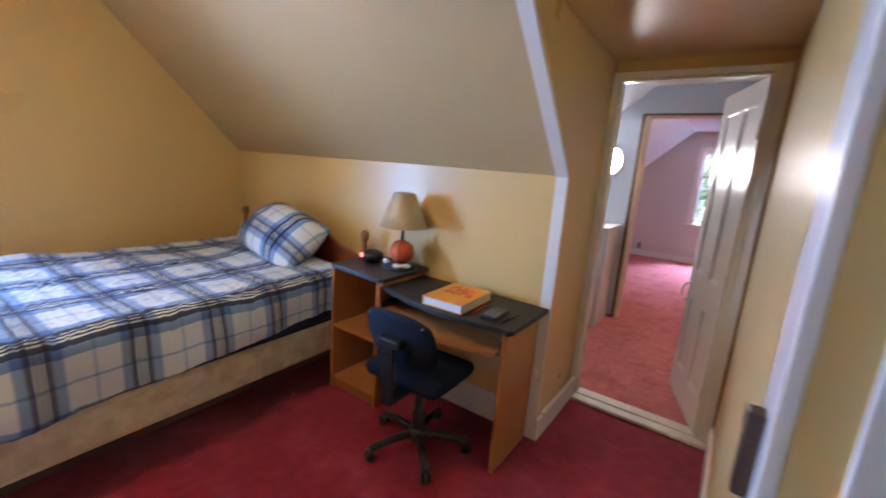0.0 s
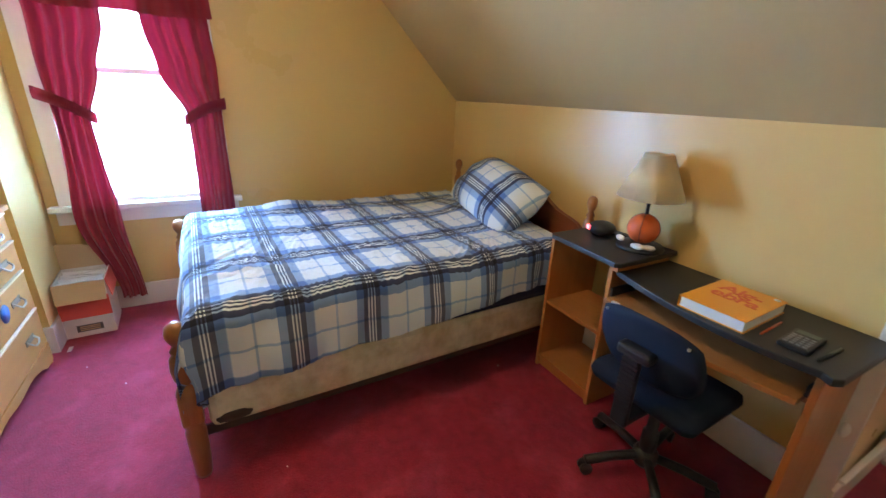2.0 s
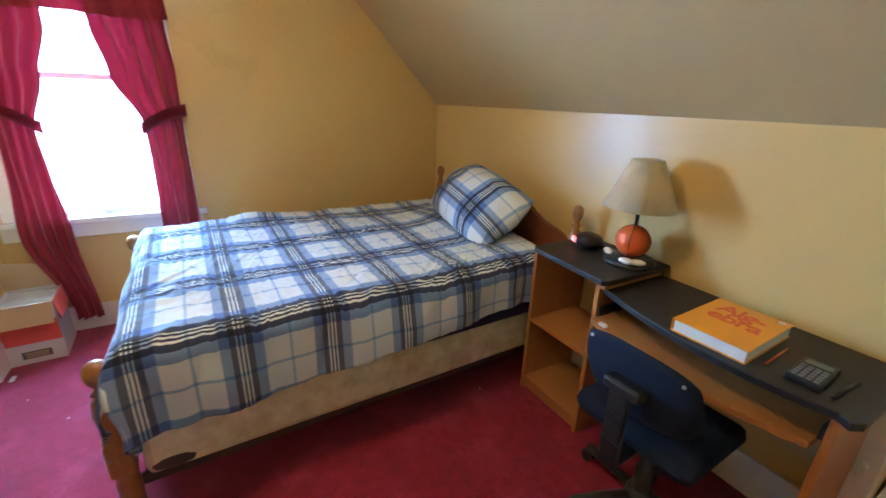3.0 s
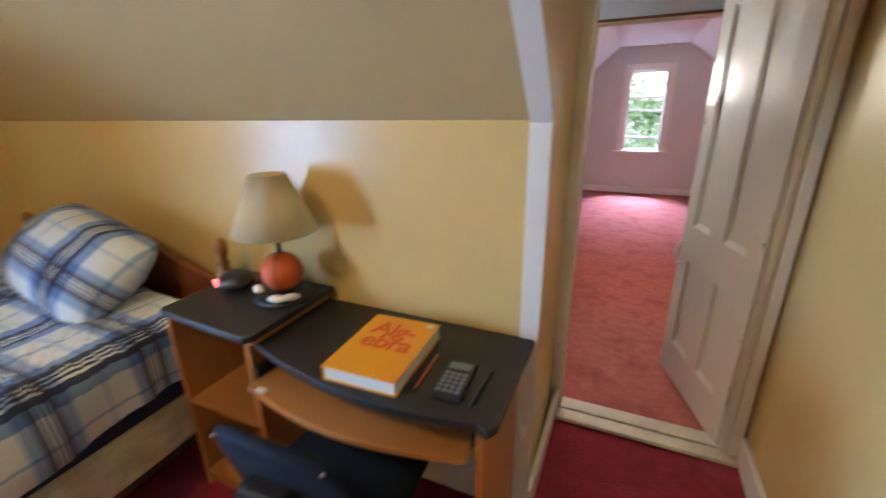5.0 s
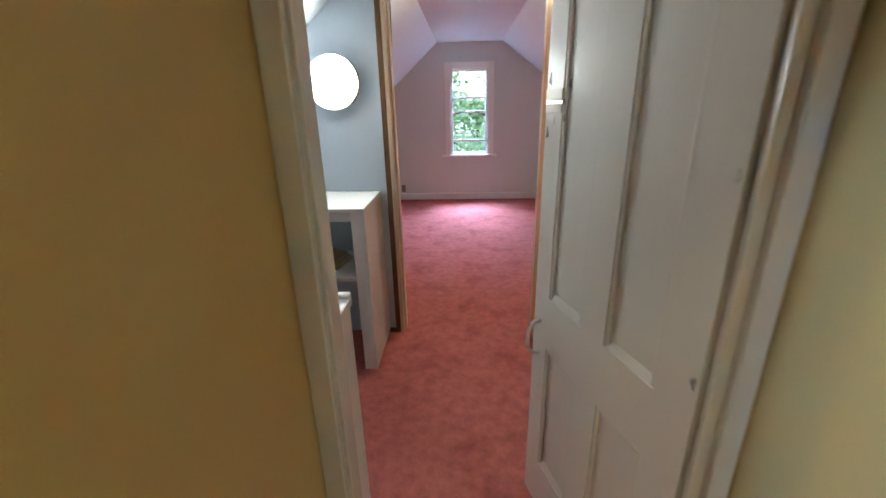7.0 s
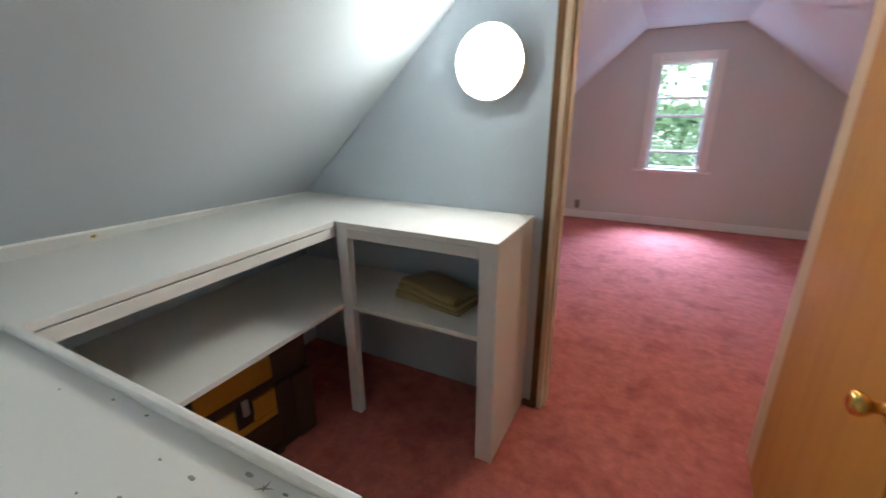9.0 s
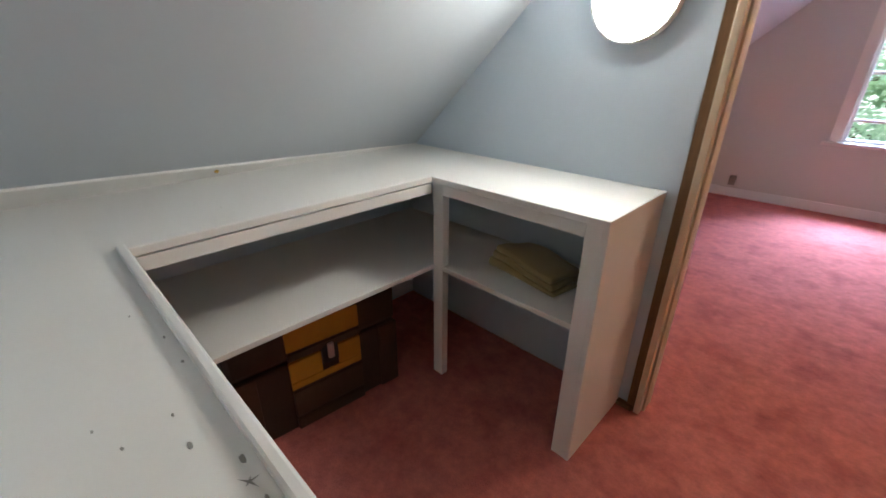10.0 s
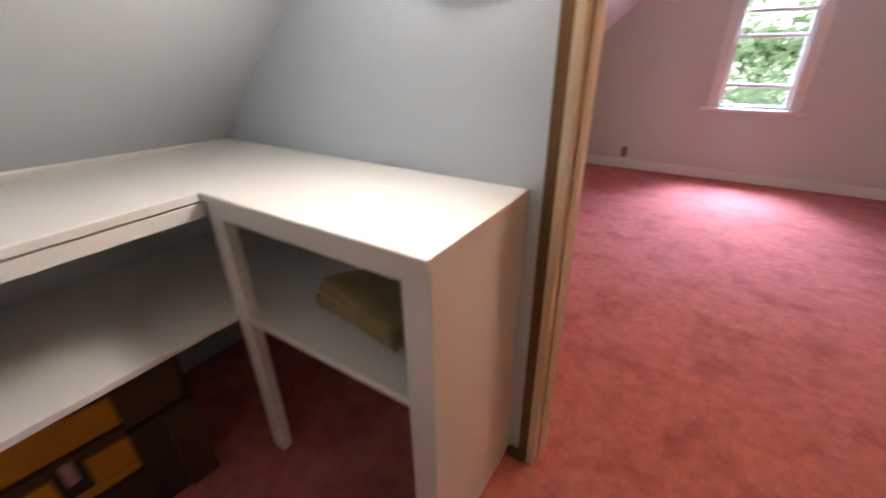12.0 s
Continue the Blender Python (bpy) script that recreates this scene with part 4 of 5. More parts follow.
eraser = lone("eraser", boxes((-1.40, -1.365, -1.035, -1.018, 0.62, 0.632), bevel=0.003), WHITE_PLASTIC, "small white eraser on the keyboard tray", "eraser", (-1.38, -1.026, 0.62))

# ---- office chair ----
chair = thing("office_chair", pose(-1.075, -1.065, 0, 0, 0, 2), "dark blue office chair pushed up to the desk", "office chair")
bm = boxes((-0.215, 0.215, -0.19, 0.21, 0.395, 0.475), bevel=0.038)
for v in bm.verts:
    k = (v.co.x / 0.205) ** 2
    v.co.z += 0.012 * k - 0.02 * max(0, v.co.y / 0.21) ** 2
    if v.co.y > 0.1:
        v.co.x *= 0.96
    v.co.y -= 0.02 * k * (v.co.y > 0)
for f in bm.faces:
    f.smooth = True
part("seat", bm, CHAIR_CLOTH, chair, "dark blue cloth seat", world=False)
part("seat_shell", boxes((-0.16, 0.16, -0.15, 0.16, 0.385, 0.412), bevel=0.01), BLACK, chair, world=False)
bm = bmesh.new()
front, back = [], []
for j in range(15):
    v = 2 * j / 14 - 1
    fr, bk = [], []
    for i in range(21):
        u = 2 * i / 20 - 1
        x = 0.198 * u * (1 - 0.10 * v * v) * (1.0 - 0.10 * (v < 0) * v * v)
        z = 0.655 + 0.135 * v * (1 - 0.22 * abs(u) ** 3) - 0.012 * u * u
        y = -0.205 + 0.05 * (1 - math.cos(1.2 * u)) - 0.03 * v
        e = max(0.0, 1 - u ** 6) ** 0.5 * max(0.0, 1 - v ** 6) ** 0.5
        fr.append(bm.verts.new((x, y + 0.030 * e, z)))
        bk.append(bm.verts.new((x, y - 0.016 * e, z)))
    front.append(fr)
    back.append(bk)
for g in (front, back):
    for a, b in zip(g, g[1:]):
        for i in range(20):
            bm.faces.new((a[i], a[i + 1], b[i + 1], b[i])).smooth = True
bmesh.ops.remove_doubles(bm, verts=bm.verts, dist=0.0006)
bmesh.ops.recalc_face_normals(bm, faces=bm.faces)
part("backrest", bm, CHAIR_CLOTH, chair, "curved dark blue backrest", world=False)
spine = part("back_stem", boxes((-0.032, 0.032, -0.268, -0.243, 0.36, 0.665), bevel=0.008), BLACK, chair, "black ribbed back stem", world=False)
for k in range(12):
    part("rib", boxes((-0.030, 0.030, -0.273, -0.266, 0.46 + k * 0.0165, 0.468 + k * 0.0165), bevel=0.001), BLACK, spine, world=False)
part("back_bracket", boxes((-0.062, 0.062, -0.272, -0.215, 0.635, 0.675), bevel=0.012), BLACK, chair, world=False)
part("stem_arm", boxes((-0.03, 0.03, -0.262, 0.02, 0.362, 0.386), bevel=0.006), BLACK, chair, world=False)
for x in (-0.155, 0.145):
    part("screw_cap", ball((x, -0.222, 0.745), 0.006, 1, 8), STEEL, chair, world=False)
part("gas_column", lathe([(0.032, 0.075), (0.032, 0.2), (0.022, 0.205), (0.022, 0.37), (0.05, 0.385)], 18), BLACK, chair, world=False)
part("hub", lathe([(0.045, 0.045), (0.05, 0.06), (0.048, 0.10), (0.034, 0.115)], 18), BLACK, chair, world=False)
for k in range(5):
    a = radians(72 * k + 100)
    d = Vector((math.cos(a), math.sin(a), 0))
    leg = tube([d * 0.03 + Vector((0, 0, 0.082)), d * 0.14 + Vector((0, 0, 0.080)), d * 0.255 + Vector((0, 0, 0.062))], 0.019, 8)
    lg = part("leg", leg, BLACK, chair, world=False)
    side = Vector((-d.y, d.x, 0))
    for s in (-1, 1):
        w = lathe([(0.006, -0.008), (0.024, -0.008), (0.026, 0), (0.024, 0.008), (0.006, 0.008)], 14)
        w.transform(Matrix.Translation(d * 0.252 + side * 0.014 * s + Vector((0, 0, 0.027))) @ Matrix.Rotation(a, 4, "Z") @ Matrix.Rotation(radians(90), 4, "X"))
        part("caster_wheel", w, BLACK, lg, world=False)

# ---- dresser and box ----
DX0, DX1, DY, DZ = -2.995, -1.95, -3.385, 0.875
dresser = thing("dresser", pose((DX0 + DX1) / 2, DY - 0.23, 0), "golden pine dresser with drawers and dark bail pulls", "dresser")
part("dresser_body", boxes((DX0, DX0 + 0.02, DY - 0.46, DY, 0.0, DZ - 0.025), (DX1 - 0.02, DX1, DY - 0.46, DY, 0.0, DZ - 0.025), (DX0 + 0.02, DX1 - 0.02, DY - 0.46, DY - 0.445, 0.08, DZ - 0.025),
                           (DX0 + 0.02, DX1 - 0.02, DY - 0.44, DY - 0.02, 0.08, 0.10), bevel=0.002), PINE, dresser)
part("dresser_top", boxes((DX0 - 0.015, DX1 + 0.015, DY - 0.47, DY + 0.022, DZ - 0.025, DZ), bevel=0.006), PINE, dresser)
sc = [(DX0, 0.02), (DX0, 0.125)] + [(DX1, 0.125), (DX1, 0.02)] + [(DX1 - 0.10, 0.02)] + [(DX1 - 0.10 - (DX1 - DX0 - 0.2) * k / 16, 0.035 + 0.045 * math.sin(math.pi * k / 16) ** 0.5 + 0.008 * math.cos(k)) for k in range(1, 16)] + [(DX0 + 0.10, 0.02)]
part("plinth", slab([(x, DY + 0.004, z) for x, z in sc], (0, -0.02, 0)), PINE, dresser, "scalloped base board")
levels = [0.135, 0.345, 0.555, 0.71, 0.845]
for k, (a, b) in enumerate(zip(levels, levels[1:])):
    dr = part("drawer", boxes((DX0 + 0.022, DX1 - 0.022, DY - 0.40, DY + 0.010, a + 0.006, b - 0.012), bevel=0.005), PINE, dresser)
    part("drawer_lip", boxes((DX0 + 0.022, DX1 - 0.022, DY - 0.02, DY + 0.014, b - 0.012, b - 0.002), bevel=0.002), CREAM_WOOD, dr, "pale strip along the drawer's top edge")
    for x in (DX0 + 0.20, DX1 - 0.20):
        z = (a + b) / 2
        part("pull", tube([(x - 0.04, DY + 0.014, z + 0.012), (x - 0.036, DY + 0.032, z - 0.004), (x - 0.018, DY + 0.036, z - 0.016), (x + 0.018, DY + 0.036, z - 0.016), (x + 0.036, DY + 0.032, z - 0.004), (x + 0.04, DY + 0.014, z + 0.012)], 0.0045, 8), STEEL, dr, "dark metal bail pull")
        part("pull_plate", boxes((x - 0.05, x + 0.05, DY + 0.010, DY + 0.014, z - 0.004, z + 0.024), bevel=0.001), OUTLET_GREY, dr, "dark pull plate")
st = lathe([(0.042, 0), (0.042, 0.002)], 24)
st.transform(pose(DX0 + 0.33, DY + 0.011, 0.46, -90, 0, 0))
part("sticker", st, BLUE_STICKER, dresser, "round blue sticker")

CX, CY = -3.365, -3.265
carton = thing("cardboard_box", pose(CX, CY, 0, 0, 0, 3), "open white and red cardboard box of papers", "cardboard box")
hx, hy, hz = 0.135, 0.12, 0.345
part("carton_body", boxes((hx - 0.005, hx, -hy, hy, 0, 0.12), (-hx, -hx + 0.005, -hy, hy, 0, hz), (-hx + 0.005, hx - 0.005, -hy, -hy + 0.005, 0, hz), (-hx + 0.005, hx - 0.005, hy - 0.005, hy, 0, hz), (-hx, hx, -hy, hy, 0, 0.004), bevel=0.001), CARD_WHITE, carton, world=False)
part("red_band", boxes((hx - 0.005, hx + 0.001, -hy, hy, 0.12, 0.25), bevel=0.001), CARD_RED, carton, "red printed band", world=False)
part("front_strip", boxes((hx - 0.005, hx, -hy, hy, 0.25, hz), bevel=0.001), CARD_WHITE, carton, world=False)
part("front_flap", slab([(hx, -hy, hz), (hx, hy, hz), (hx + 0.035, hy - 0.005, hz - 0.11), (hx + 0.035, -hy + 0.005, hz - 0.11)], (0.004, 0, 0.001)), CARD, carton, "bent cardboard flap", world=False)
part("back_flap", slab([(-hx, -hy, hz), (-hx, hy, hz), (-hx - 0.004, hy - 0.015, hz + 0.13), (-hx - 0.004, -hy - 0.04, hz + 0.17)], (0.004, 0, 0)), CARD, carton, "raised cardboard flap", world=False)
part("side_flap", slab([(-hx + 0.03, hy, hz), (hx, hy, hz), (hx + 0.02, hy + 0.02, hz - 0.10), (-hx + 0.05, hy + 0.02, hz - 0.10)], (0, 0.004, 0)), CARD_RED, carton, "red printed flap", world=False)
part("label_panel", boxes((hx, hx + 0.0012, -0.062, 0.062, 0.032, 0.075)), INK_GREY, carton, "dark printed label", world=False)
for k in range(3):
    part("print_bar", boxes((hx + 0.0012, hx + 0.002, -0.048, 0.048, 0.040 + k * 0.011, 0.045 + k * 0.011)), CARD, carton, world=False)
for k in range(7):
    x = -0.105 + k * 0.031
    part("folder", slab([(x, -0.10, 0.01), (x, 0.10, 0.01), (x + 0.022, 0.10, 0.335 + 0.012 * math.sin(k * 2.1)), (x + 0.022, -0.10, 0.335 + 0.012 * math.cos(k * 3))], (0.009, 0, 0)), PAPER, carton, "stack of white papers", world=False)
scrap = lone("paper_scrap", boxes((-3.12, -3.07, -3.345, -3.325, 0.0, 0.006), bevel=0.002), PAPER, "small white paper scrap on the carpet", "paper scrap", (-3.095, -3.335, 0))

for x, y, r in ((-2.62, -3.02, 0.008), (-2.86, -3.22, 0.006), (-1.62, -2.52, 0.009), (-1.74, -2.38, 0.006), (-1.92, -1.20, 0.008)):
    r *= 0.55
    bm = ball((x, y, r * 0.3), r, 0.45, 8)
    for v in bm.verts:
        v.co.x += 0.4 * r * noise.noise(v.co * 160)
        v.co.y += 0.5 * r * noise.noise(v.co * 140 + Vector((3, 3, 3)))
    lone("lint", bm, PAPER, "tiny white bit of lint on the carpet", "lint", (x, y, 0), "lint on the carpet")

# ---- small white oval on the corner board ----
cap = lone("white_oval", ball((XP - 0.033, YK - 0.016, 0.38), 0.016, 2.0, 12), WHITE_PLASTIC, "small white oval on the corner board", "clip", (XP - 0.033, YK - 0.016, 0.38))

# ---- white panelled closet door, standing open ----
DW, DH, DT = 0.620, 1.915, 0.035
cdoor = thing("door_1", pose(0.093, 0.012, 0.022, 0, 0, 108), "white painted four-panel door standing open", "door", kind="structure")


def panel_door(root, w, h, t, columns, rowspans, material, recess=0.010):
    """A framed door along +x of its own: rails and stiles, with recessed panels and beads on both faces."""
    xs, zs = columns, rowspans
    frame_rows = [(0, w, 0, t, 0, zs[0][0]), (0, w, 0, t, zs[-1][1], h)]
    for (a, b), (c, d) in zip(zs, zs[1:]):
        frame_rows.append((0, w, 0, t, b, c))
    for a, b in zs:
        edges = [0.0]
        for x0, x1 in xs:
            frame_rows.append((edges[-1], x0, 0, t, a, b))
            edges.append(x1)
        frame_rows.append((edges[-1], w, 0, t, a, b))
    part("door_leaf", boxes(*frame_rows), material, root, world=False)
    for a, b in zs:
        for x0, x1 in xs:
            p = part("panel", boxes((x0, x1, recess, t - recess, a, b)), material, root, world=False)
            bead = bmesh.new()
            g = 0.012
            for y0, y1 in ((0.002, recess), (t - recess, t - 0.002)):
                box(bead, x0, x0 + g, y0, y1, a, b, 0.003)
                box(bead, x1 - g, x1, y0, y1, a, b, 0.003)
                inner, outer = (y1, y0) if y0 < t / 2 else (y0, y1)
                ledge = slab([(x0 + g, outer, a), (x0 + g, inner, a), (x0 + g, inner, a + 0.024)], (x1 - x0 - 2 * g, 0, 0))
                tmp = bpy.data.meshes.new("ledge")
                ledge.to_mesh(tmp)
                ledge.free()
                bead.from_mesh(tmp)
                bpy.data.meshes.remove(tmp)
                box(bead, x0 + g, x1 - g, y0, y1, b - g, b, 0.003)
            part("bead", bead, material, p, world=False)


panel_door(cdoor, DW, DH, DT, [(0.098, 0.268), (0.366, 0.536)], [(0.197, 0.665), (0.843, 1.80)], WHITE)
hd = part("pull_handle", tube([(DW - 0.04, DT, 0.63), (DW - 0.04, DT + 0.025, 0.635), (DW - 0.04, DT + 0.042, 0.665), (DW - 0.04, DT + 0.042, 0.71), (DW - 0.04, DT + 0.025, 0.745), (DW - 0.04, DT, 0.75)], 0.006, 10), WHITE, cdoor, "white painted pull handle", world=False)
part("latch_plate", boxes((DW - 0.085, DW - 0.003, DT, DT + 0.004, 1.385, 1.445), bevel=0.001), WORN_WHITE, cdoor, "paint-covered latch plate", world=False)
part("latch_bolt", boxes((DW - 0.105, DW - 0.02, DT + 0.004, DT + 0.012, 1.406, 1.419), bevel=0.002), STEEL, cdoor, "dark hook latch", world=False)
rng = random.Random(8)
for x, z, r in ((DW - 0.016, 1.47, 0.012), (DW - 0.012, 1.44, 0.009), (DW - 0.014, 1.33, 0.011), (DW - 0.045, 1.365, 0.008), (DW - 0.10, 1.372, 0.007), (DW - 0.115, 1.455, 0.008), (DW - 0.013, 1.02, 0.008), (0.012, 0.92, 0.010), (0.010, 1.30, 0.008), (0.014, 0.52, 0.007)):
    ch = lathe([(r, 0), (r * 0.9, 0.0008), (r * 0.3, 0.0010)], 12)
    for v in ch.verts:
        w = 1 + 0.35 * math.sin(3 * math.atan2(v.co.y, v.co.x) + z * 9)
        v.co.x *= 0.6 * w
        v.co.y *= 1.3 * w
    ch.transform(pose(x, DT + 0.0003, z, -90, 0, 0))
    part("paint_chip", ch, DENT if rng.random() < 0.5 else WORN_WHITE, cdoor, "chipped paint", world=False)
for z in (0.22, 1.62):
    part("hinge", tube([(-0.004, DT + 0.002, z), (-0.004, DT + 0.002, z + 0.09)], 0.007, 8), WORN_WHITE, cdoor, world=False)

# ---- orange varnished door in the far doorway, standing open ----
OW = 0.74
odoor = thing("door_2", pose(0.080, 1.750, 0.012, 0, 0, 180 + 89), "orange varnished flush door standing open", "door", kind="structure")
part("door_leaf", boxes((0, OW, -0.018, 0.018, 0, 1.94), bevel=0.003), ORANGE_WOOD, odoor, world=False)
knob_profile = [(0.030, 0), (0.031, 0.004), (0.012, 0.010), (0.011, 0.030), (0.020, 0.038), (0.027, 0.050), (0.025, 0.062), (0.012, 0.068)]
for side in (1, -1):
    k = lathe(knob_profile, 20)
    k.transform(pose(OW - 0.065, 0.018 * side, 0.80, -90 * side, 0, 0))
    part("knob", k, BRASS, odoor, "polished brass knob", world=False)
part("latch_plate", boxes((OW - 0.001, OW + 0.002, -0.011, 0.011, 0.755, 0.845)), BRASS, odoor, "brass latch plate", world=False)
for z in (0.2, 1.6):
    part("hinge", tube([(-0.004, 0.020, z), (-0.004, 0.020, z + 0.09)], 0.007, 8), BRASS, odoor, world=False)
part("old_screw_cap", ball((OW - 0.10, -0.018, 0.99), 0.007, 0.5, 8), WHITE_PLASTIC, odoor, "small white filler spot", world=False)

# ---- white built-in counter ----
ZT = 0.953
ctr = thing("built_in_counter", pose(-1.85, 0.95, 0), "white painted U-shaped counter with open shelves", "counter")
part("counter_top", prism([(XS + 0.004, Y2 - 0.002), (-0.865, Y2 - 0.002), (-0.865, 1.335), (-1.578, 1.335), (-1.578, 0.350), (-0.668, 0.350), (-0.668, Y1 + 0.002), (XS + 0.004, Y1 + 0.002)][::-1], ZT - 0.022, ZT, 0.003), SHELF_WHITE, ctr, "scuffed white counter top")
FZ = ZT - 0.023
part("front_rail", boxes((-1.602, -1.581, 0.36, 1.338, FZ - 0.045, FZ - 0.005), bevel=0.002), SHELF_WHITE, ctr)
part("front_rail", boxes((-1.530, -0.94, 1.349, 1.370, FZ - 0.048, FZ - 0.005), bevel=0.002), SHELF_WHITE, ctr)
part("front_rail", boxes((-1.53, -0.70, 0.318, 0.339, FZ - 0.040, FZ - 0.005), bevel=0.002), SHELF_WHITE, ctr)
part("corner_post", boxes((-1.585, -1.530, 1.349, 1.385, 0, FZ), bevel=0.002), SHELF_WHITE, ctr)
part("corner_post", boxes((-1.60, -1.56, 0.312, 0.348, 0, FZ), bevel=0.002), SHELF_WHITE, ctr)
part("end_stile", boxes((-0.94, -0.886, 1.349, 1.370, 0, FZ), bevel=0.002), SHELF_WHITE, ctr)
part("end_panel", boxes((-0.886, -0.868, 1.347, Y2 - 0.003, 0, FZ), bevel=0.002), SHELF_WHITE, ctr)
part("end_panel", boxes((-0.694, -0.672, Y1 + 0.003, 0.341, 0, FZ), bevel=0.002), SHELF_WHITE, ctr)
part("shelf_board", prism([(XS - 0.055, Y2 - 0.004), (-0.888, Y2 - 0.004), (-0.888, 1.352), (-1.577, 1.352), (-1.577, Y1 + 0.004), (XS - 0.055, Y1 + 0.004)][::-1], 0.552, 0.572, 0.002), SHELF_WHITE, ctr)
part("shelf_board", boxes((-1.505, -0.695, Y1 + 0.004, 0.319, 0.566, 0.586), bevel=0.002), SHELF_WHITE, ctr)
part("shelf_lip", boxes((-1.505, -0.700, 0.325, 0.343, 0.545, 0.600), bevel=0.003), SHELF_WHITE, ctr)
for x in (-1.49, -0.73):
    part("lip_block", boxes((x, x + 0.02, 0.317, 0.327, 0.548, 0.564), bevel=0.001), SHELF_WHITE, ctr)
part("edge_strip", boxes((-1.578, -0.668, 0.334, 0.354, ZT, ZT + 0.014), bevel=0.005), SHELF_WHITE, ctr, "raised white edge strip")
part("base_block", boxes((-0.866, -0.80, Y2 - 0.03, Y2 - 0.002, 0, 0.022), bevel=0.003), RAW_WOOD, ctr, "raw wood base block")

rng = random.Random(21)
for x, y, r in ((-0.822, 0.322, 0.010), (-0.881, 0.287, 0.009), (-0.760, 0.322, 0.006), (-0.735, 0.318, 0.005), (-1.132, 0.322, 0.006), (-1.239, 0.296, 0.004), (-0.982, 0.212, 0.004), (-0.930, 0.232, 0.005), (-1.047, 0.325, 0.006), (-0.945, 0.286, 0.005), (-1.75, 0.62, 0.003)):
    ph = rng.uniform(0, 6)
    bm = lathe([(r * 0.5, 0), (r * 0.42, 0.0006), (r * 0.2, 0.0003)], 13)
    for v in bm.verts:
        a = math.atan2(v.co.y, v.co.x)
        v.co.x *= 1.4 + 0.15 * math.sin(3 * a + ph)
        v.co.y *= 0.7 + 0.12 * math.sin(2 * a + 2 * ph)
    bm.transform(Matrix.Translation((x, y, ZT)))
    part("chip", bm, DENT, ctr, "grey chipped paint spot")
bm = bmesh.new()
for a in (20, 95, 150, 215, 300):
    d = Vector((math.cos(radians(a)), math.sin(radians(a)), 0))
    n = Vector((-d.y, d.x, 0))
    v = [bm.verts.new(Vector((-0.788, 0.316, ZT + 0.0015)) + d * p + n * q) for p, q in ((0.0, -0.0016), (0.010 + 0.004 * math.sin(a), 0.0), (0.0, 0.0016))]
    bm.faces.new(v)
bmesh.ops.recalc_face_normals(bm, faces=bm.faces)
part("torn_spot", bm, DENT, ctr, "torn paint star")
nail = lone("nail_head", ball((XS + 0.045, 0.74, ZT + 0.024), 0.009, 0.8, 8), BRASS, "rusty nail head over the counter", "nail", (XS + 0.045, 0.74, ZT + 0.015))


def folded_layer(k):
    """One layer of a loosely folded blanket."""
    bm = bmesh.new()
    box(bm, -0.175 + 0.010 * k, 0.170 - 0.012 * k, -0.105 + 0.005 * k, 0.105 - 0.008 * k, 0.024 * k, 0.024 * k + 0.030, 0.012)
    bmesh.ops.subdivide_edges(bm, edges=bm.edges[:], cuts=4, use_grid_fill=True)
    for v in bm.verts:
        p = v.co
        lift = min(1, p.z / 0.04)
        p.z += 0.030 * noise.noise(Vector((p.x * 6, p.y * 6, 1.0))) * lift + 0.025 * max(0, -p.x / 0.17) * lift - 0.012 * (p.x / 0.17) ** 2 * lift
        p.x += 0.012 * noise.noise(p * 8 + Vector((3, 1, 0)))
        p.y += 0.012 * noise.noise(p * 8 + Vector((7, 1, 5)))
        p.z = max(p.z, 0.0)
    for f in bm.faces:
        f.smooth = True
    return bm


towel = thing("folded_blanket", pose(-1.215, 1.580, 0.572, 0, 0, -8), "folded tan blanket on the white shelf", "blanket")
for k in range(3):
    part("blanket_layer", folded_layer(k), TOWEL, towel, world=False)

# ---- old trunk under the counter ----
trunk = thing("trunk", pose(-1.705, 0.853, 0, 0, 0, 84.5) @ Matrix.Diagonal((1, 1, 1.10, 1)), "old dark wooden trunk with ochre panels", "trunk")
TL, TD, TH = 0.345, 0.42, 0.46
part("trunk_body", boxes((-TL, TL, 0, TD, 0, 0.29), bevel=0.008), TRUNK_DARK, trunk, world=False)
lid = part("lid", boxes((-TL, TL, 0, TD, 0.296, TH), bevel=0.02), TRUNK_DARK, trunk, world=False)
part("lid_panel", boxes((-0.135, 0.165, -0.006, 0.02, 0.335, 0.425), bevel=0.004), OCHRE, lid, "ochre painted lid panel", world=False)
part("lid_slat", boxes((-0.135, 0.165, -0.012, 0.01, 0.300, 0.328), bevel=0.004), TRUNK_BAND, lid, "brown wooden slat", world=False)
for x0, x1 in ((-0.135, -0.005), (0.065, 0.165)):
    part("front_panel", boxes((x0, x1, -0.006, 0.01, 0.205, 0.290), bevel=0.004), OCHRE, trunk, "ochre painted panel", world=False)
part("front_panel", boxes((-0.135, 0.165, -0.005, 0.01, 0.175, 0.203), bevel=0.003), OCHRE, trunk, "ochre painted panel", world=False)
part("front_slat", boxes((-0.135, 0.165, -0.010, 0.01, 0.055, 0.165), bevel=0.005), TRUNK_BAND, trunk, "brown wooden slat", world=False)
part("bottom_slat", boxes((-0.135, 0.165, -0.014, 0.01, 0.0, 0.045), bevel=0.005), TRUNK_BAND, trunk, "brown wooden slat", world=False)
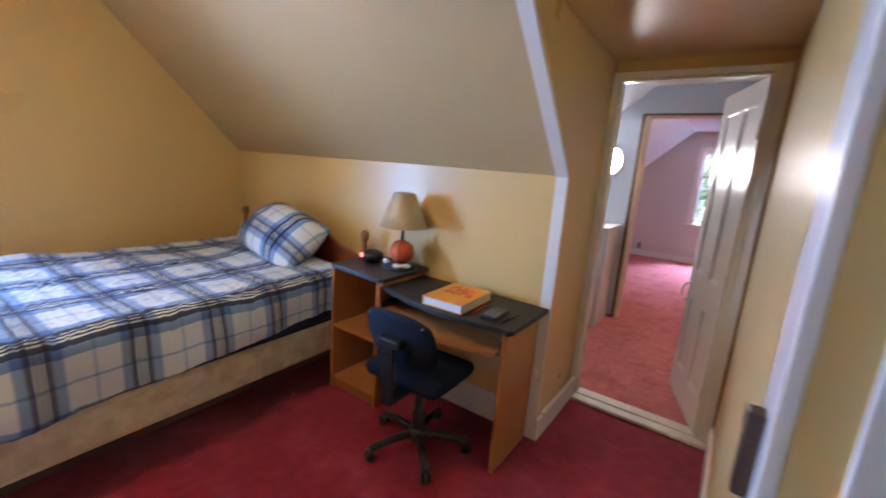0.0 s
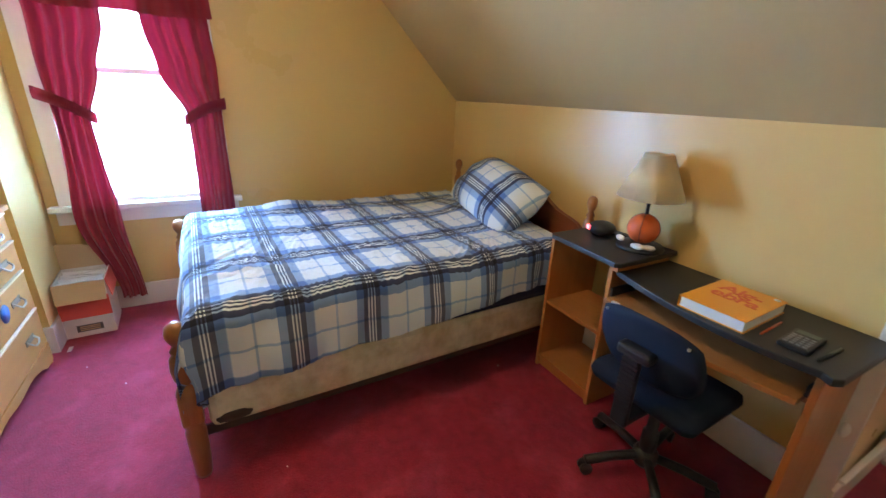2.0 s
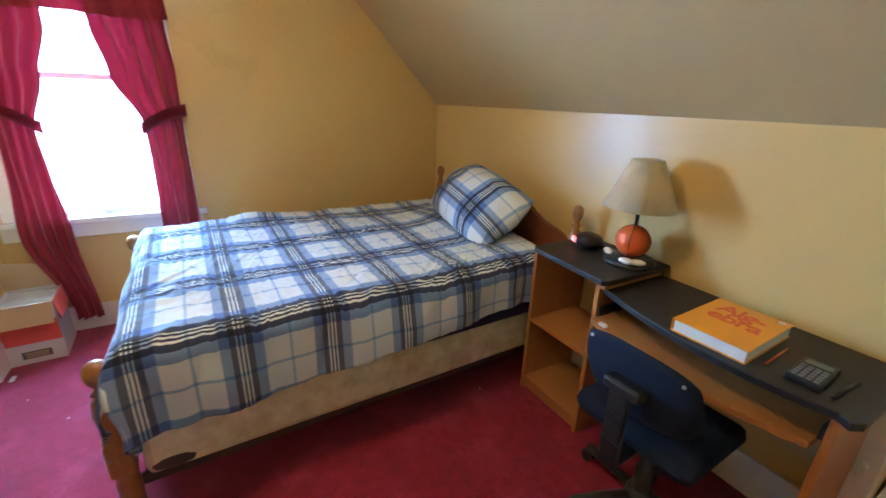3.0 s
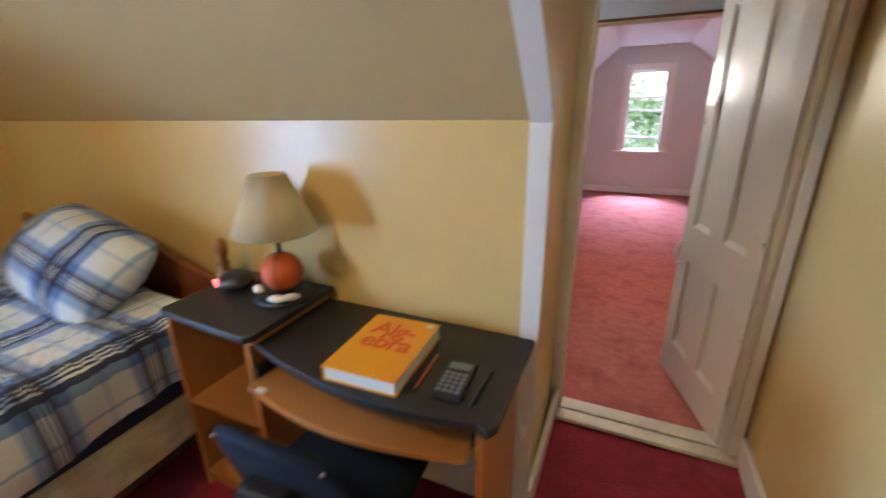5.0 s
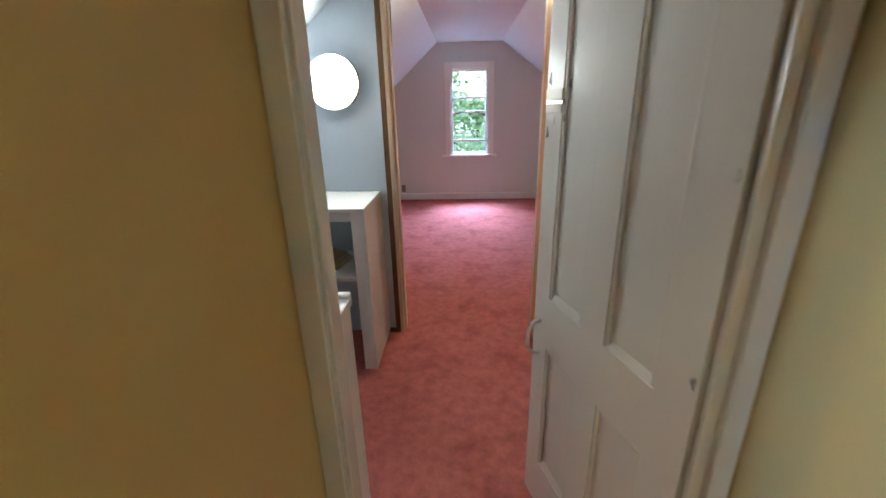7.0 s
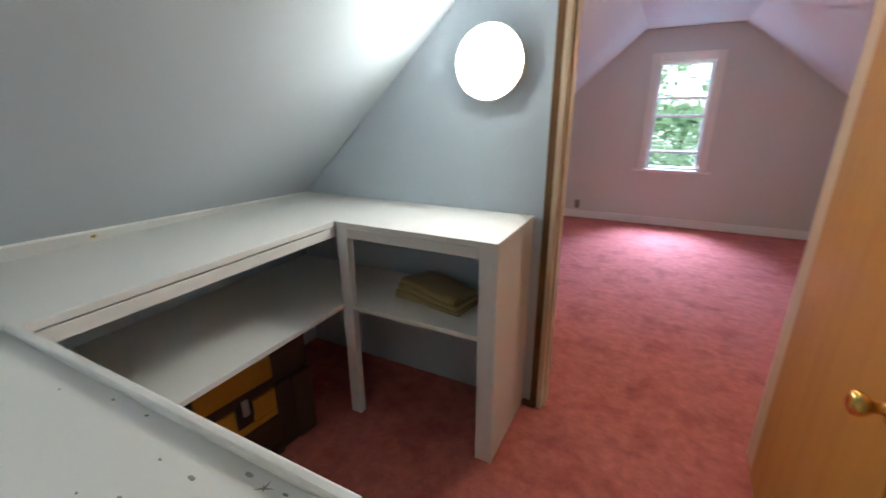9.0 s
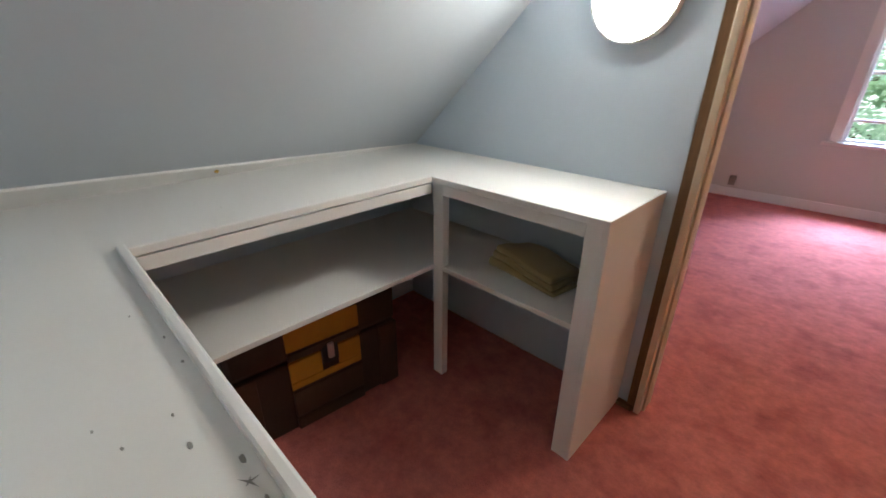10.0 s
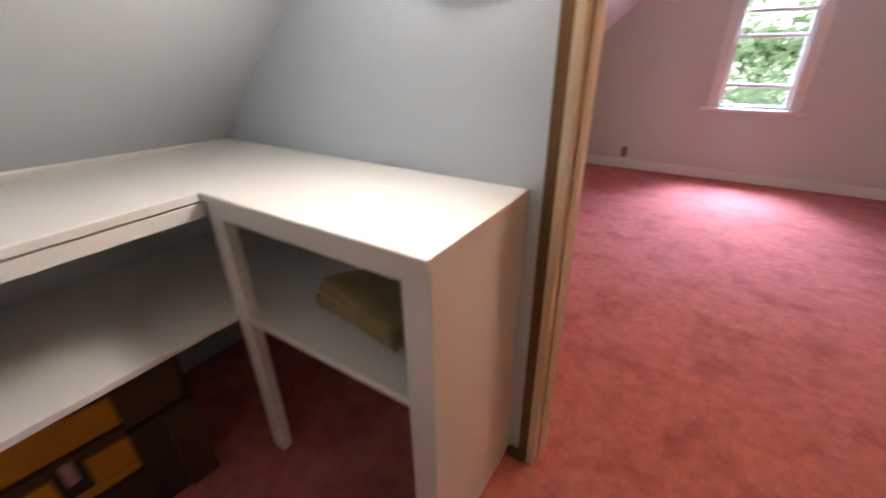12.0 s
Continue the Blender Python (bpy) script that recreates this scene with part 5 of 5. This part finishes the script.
part("lock_plate", boxes((-0.004, 0.064, -0.012, 0.0, 0.235, 0.315), bevel=0.003), BLACK, trunk, "black lock plate", world=False)
part("hasp", boxes((0.018, 0.044, -0.022, -0.008, 0.255, 0.318), bevel=0.004), STEEL, trunk, "bent steel hasp", world=False)
for x in (-TL + 0.045, TL - 0.045):
    part("corner_strap", boxes((x - 0.045, x + 0.045, -0.008, 0.01, 0.0, 0.29), bevel=0.004), TRUNK_BAND, trunk, "worn leather strap", world=False)

# ---- wall lamp and small fittings ----
wl = thing("wall_lamp_fixture", pose(-1.08, Y2, 1.56), "round flush wall lamp with opal diffuser, lit", "wall lamp")
b = lathe([(0.142, 0), (0.147, 0.010), (0.147, 0.036), (0.141, 0.038)], 40)
b.transform(pose(0, 0, 0, 90, 0, 0))
part("lamp_pan", b, WHITE_PLASTIC, wl, world=False)
g = lathe([(0.140, 0.036), (0.138, 0.040), (0.118, 0.054), (0.08, 0.066), (0.04, 0.072), (0.003, 0.073)], 40)
g.transform(pose(0, 0, 0, 90, 0, 0))
part("diffuser", g, LAMP_GLASS, wl, "lit opal glass diffuser", world=False)
po = thing("wall_outlet", pose(-1.33, YF, 0.18), "small tarnished outlet plate on the pink wall", "outlet")
part("outlet_plate", boxes((-1.362, -1.298, YF - 0.007, YF, 0.125, 0.235), bevel=0.002), OUTLET_GREY, po)


def ceiling_lamp(x, y, z, glass, label):
    cl = thing("ceiling_lamp", pose(x, y, z), label, "ceiling lamp", "ceiling lamps")
    part("lamp_pan", lathe([(0.14, -0.004), (0.15, -0.012), (0.145, -0.025), (0.10, -0.026)], 28), WHITE_PLASTIC, cl, world=False)
    part("globe", lathe([(0.128, -0.024), (0.135, -0.045), (0.115, -0.085), (0.07, -0.108), (0.005, -0.115)], 28), glass, cl, "lit warm glass bowl", world=False)


ceiling_lamp(-0.25, 2.55, ZC, CEILING_GLASS, "round flush ceiling lamp with warm glass, lit")
# the warm lamp that throws the second shadow behind the table lamp
ceiling_lamp(-1.72, -2.35, ZB, BEDROOM_GLASS, "round flush bedroom ceiling lamp with amber glass, lit")
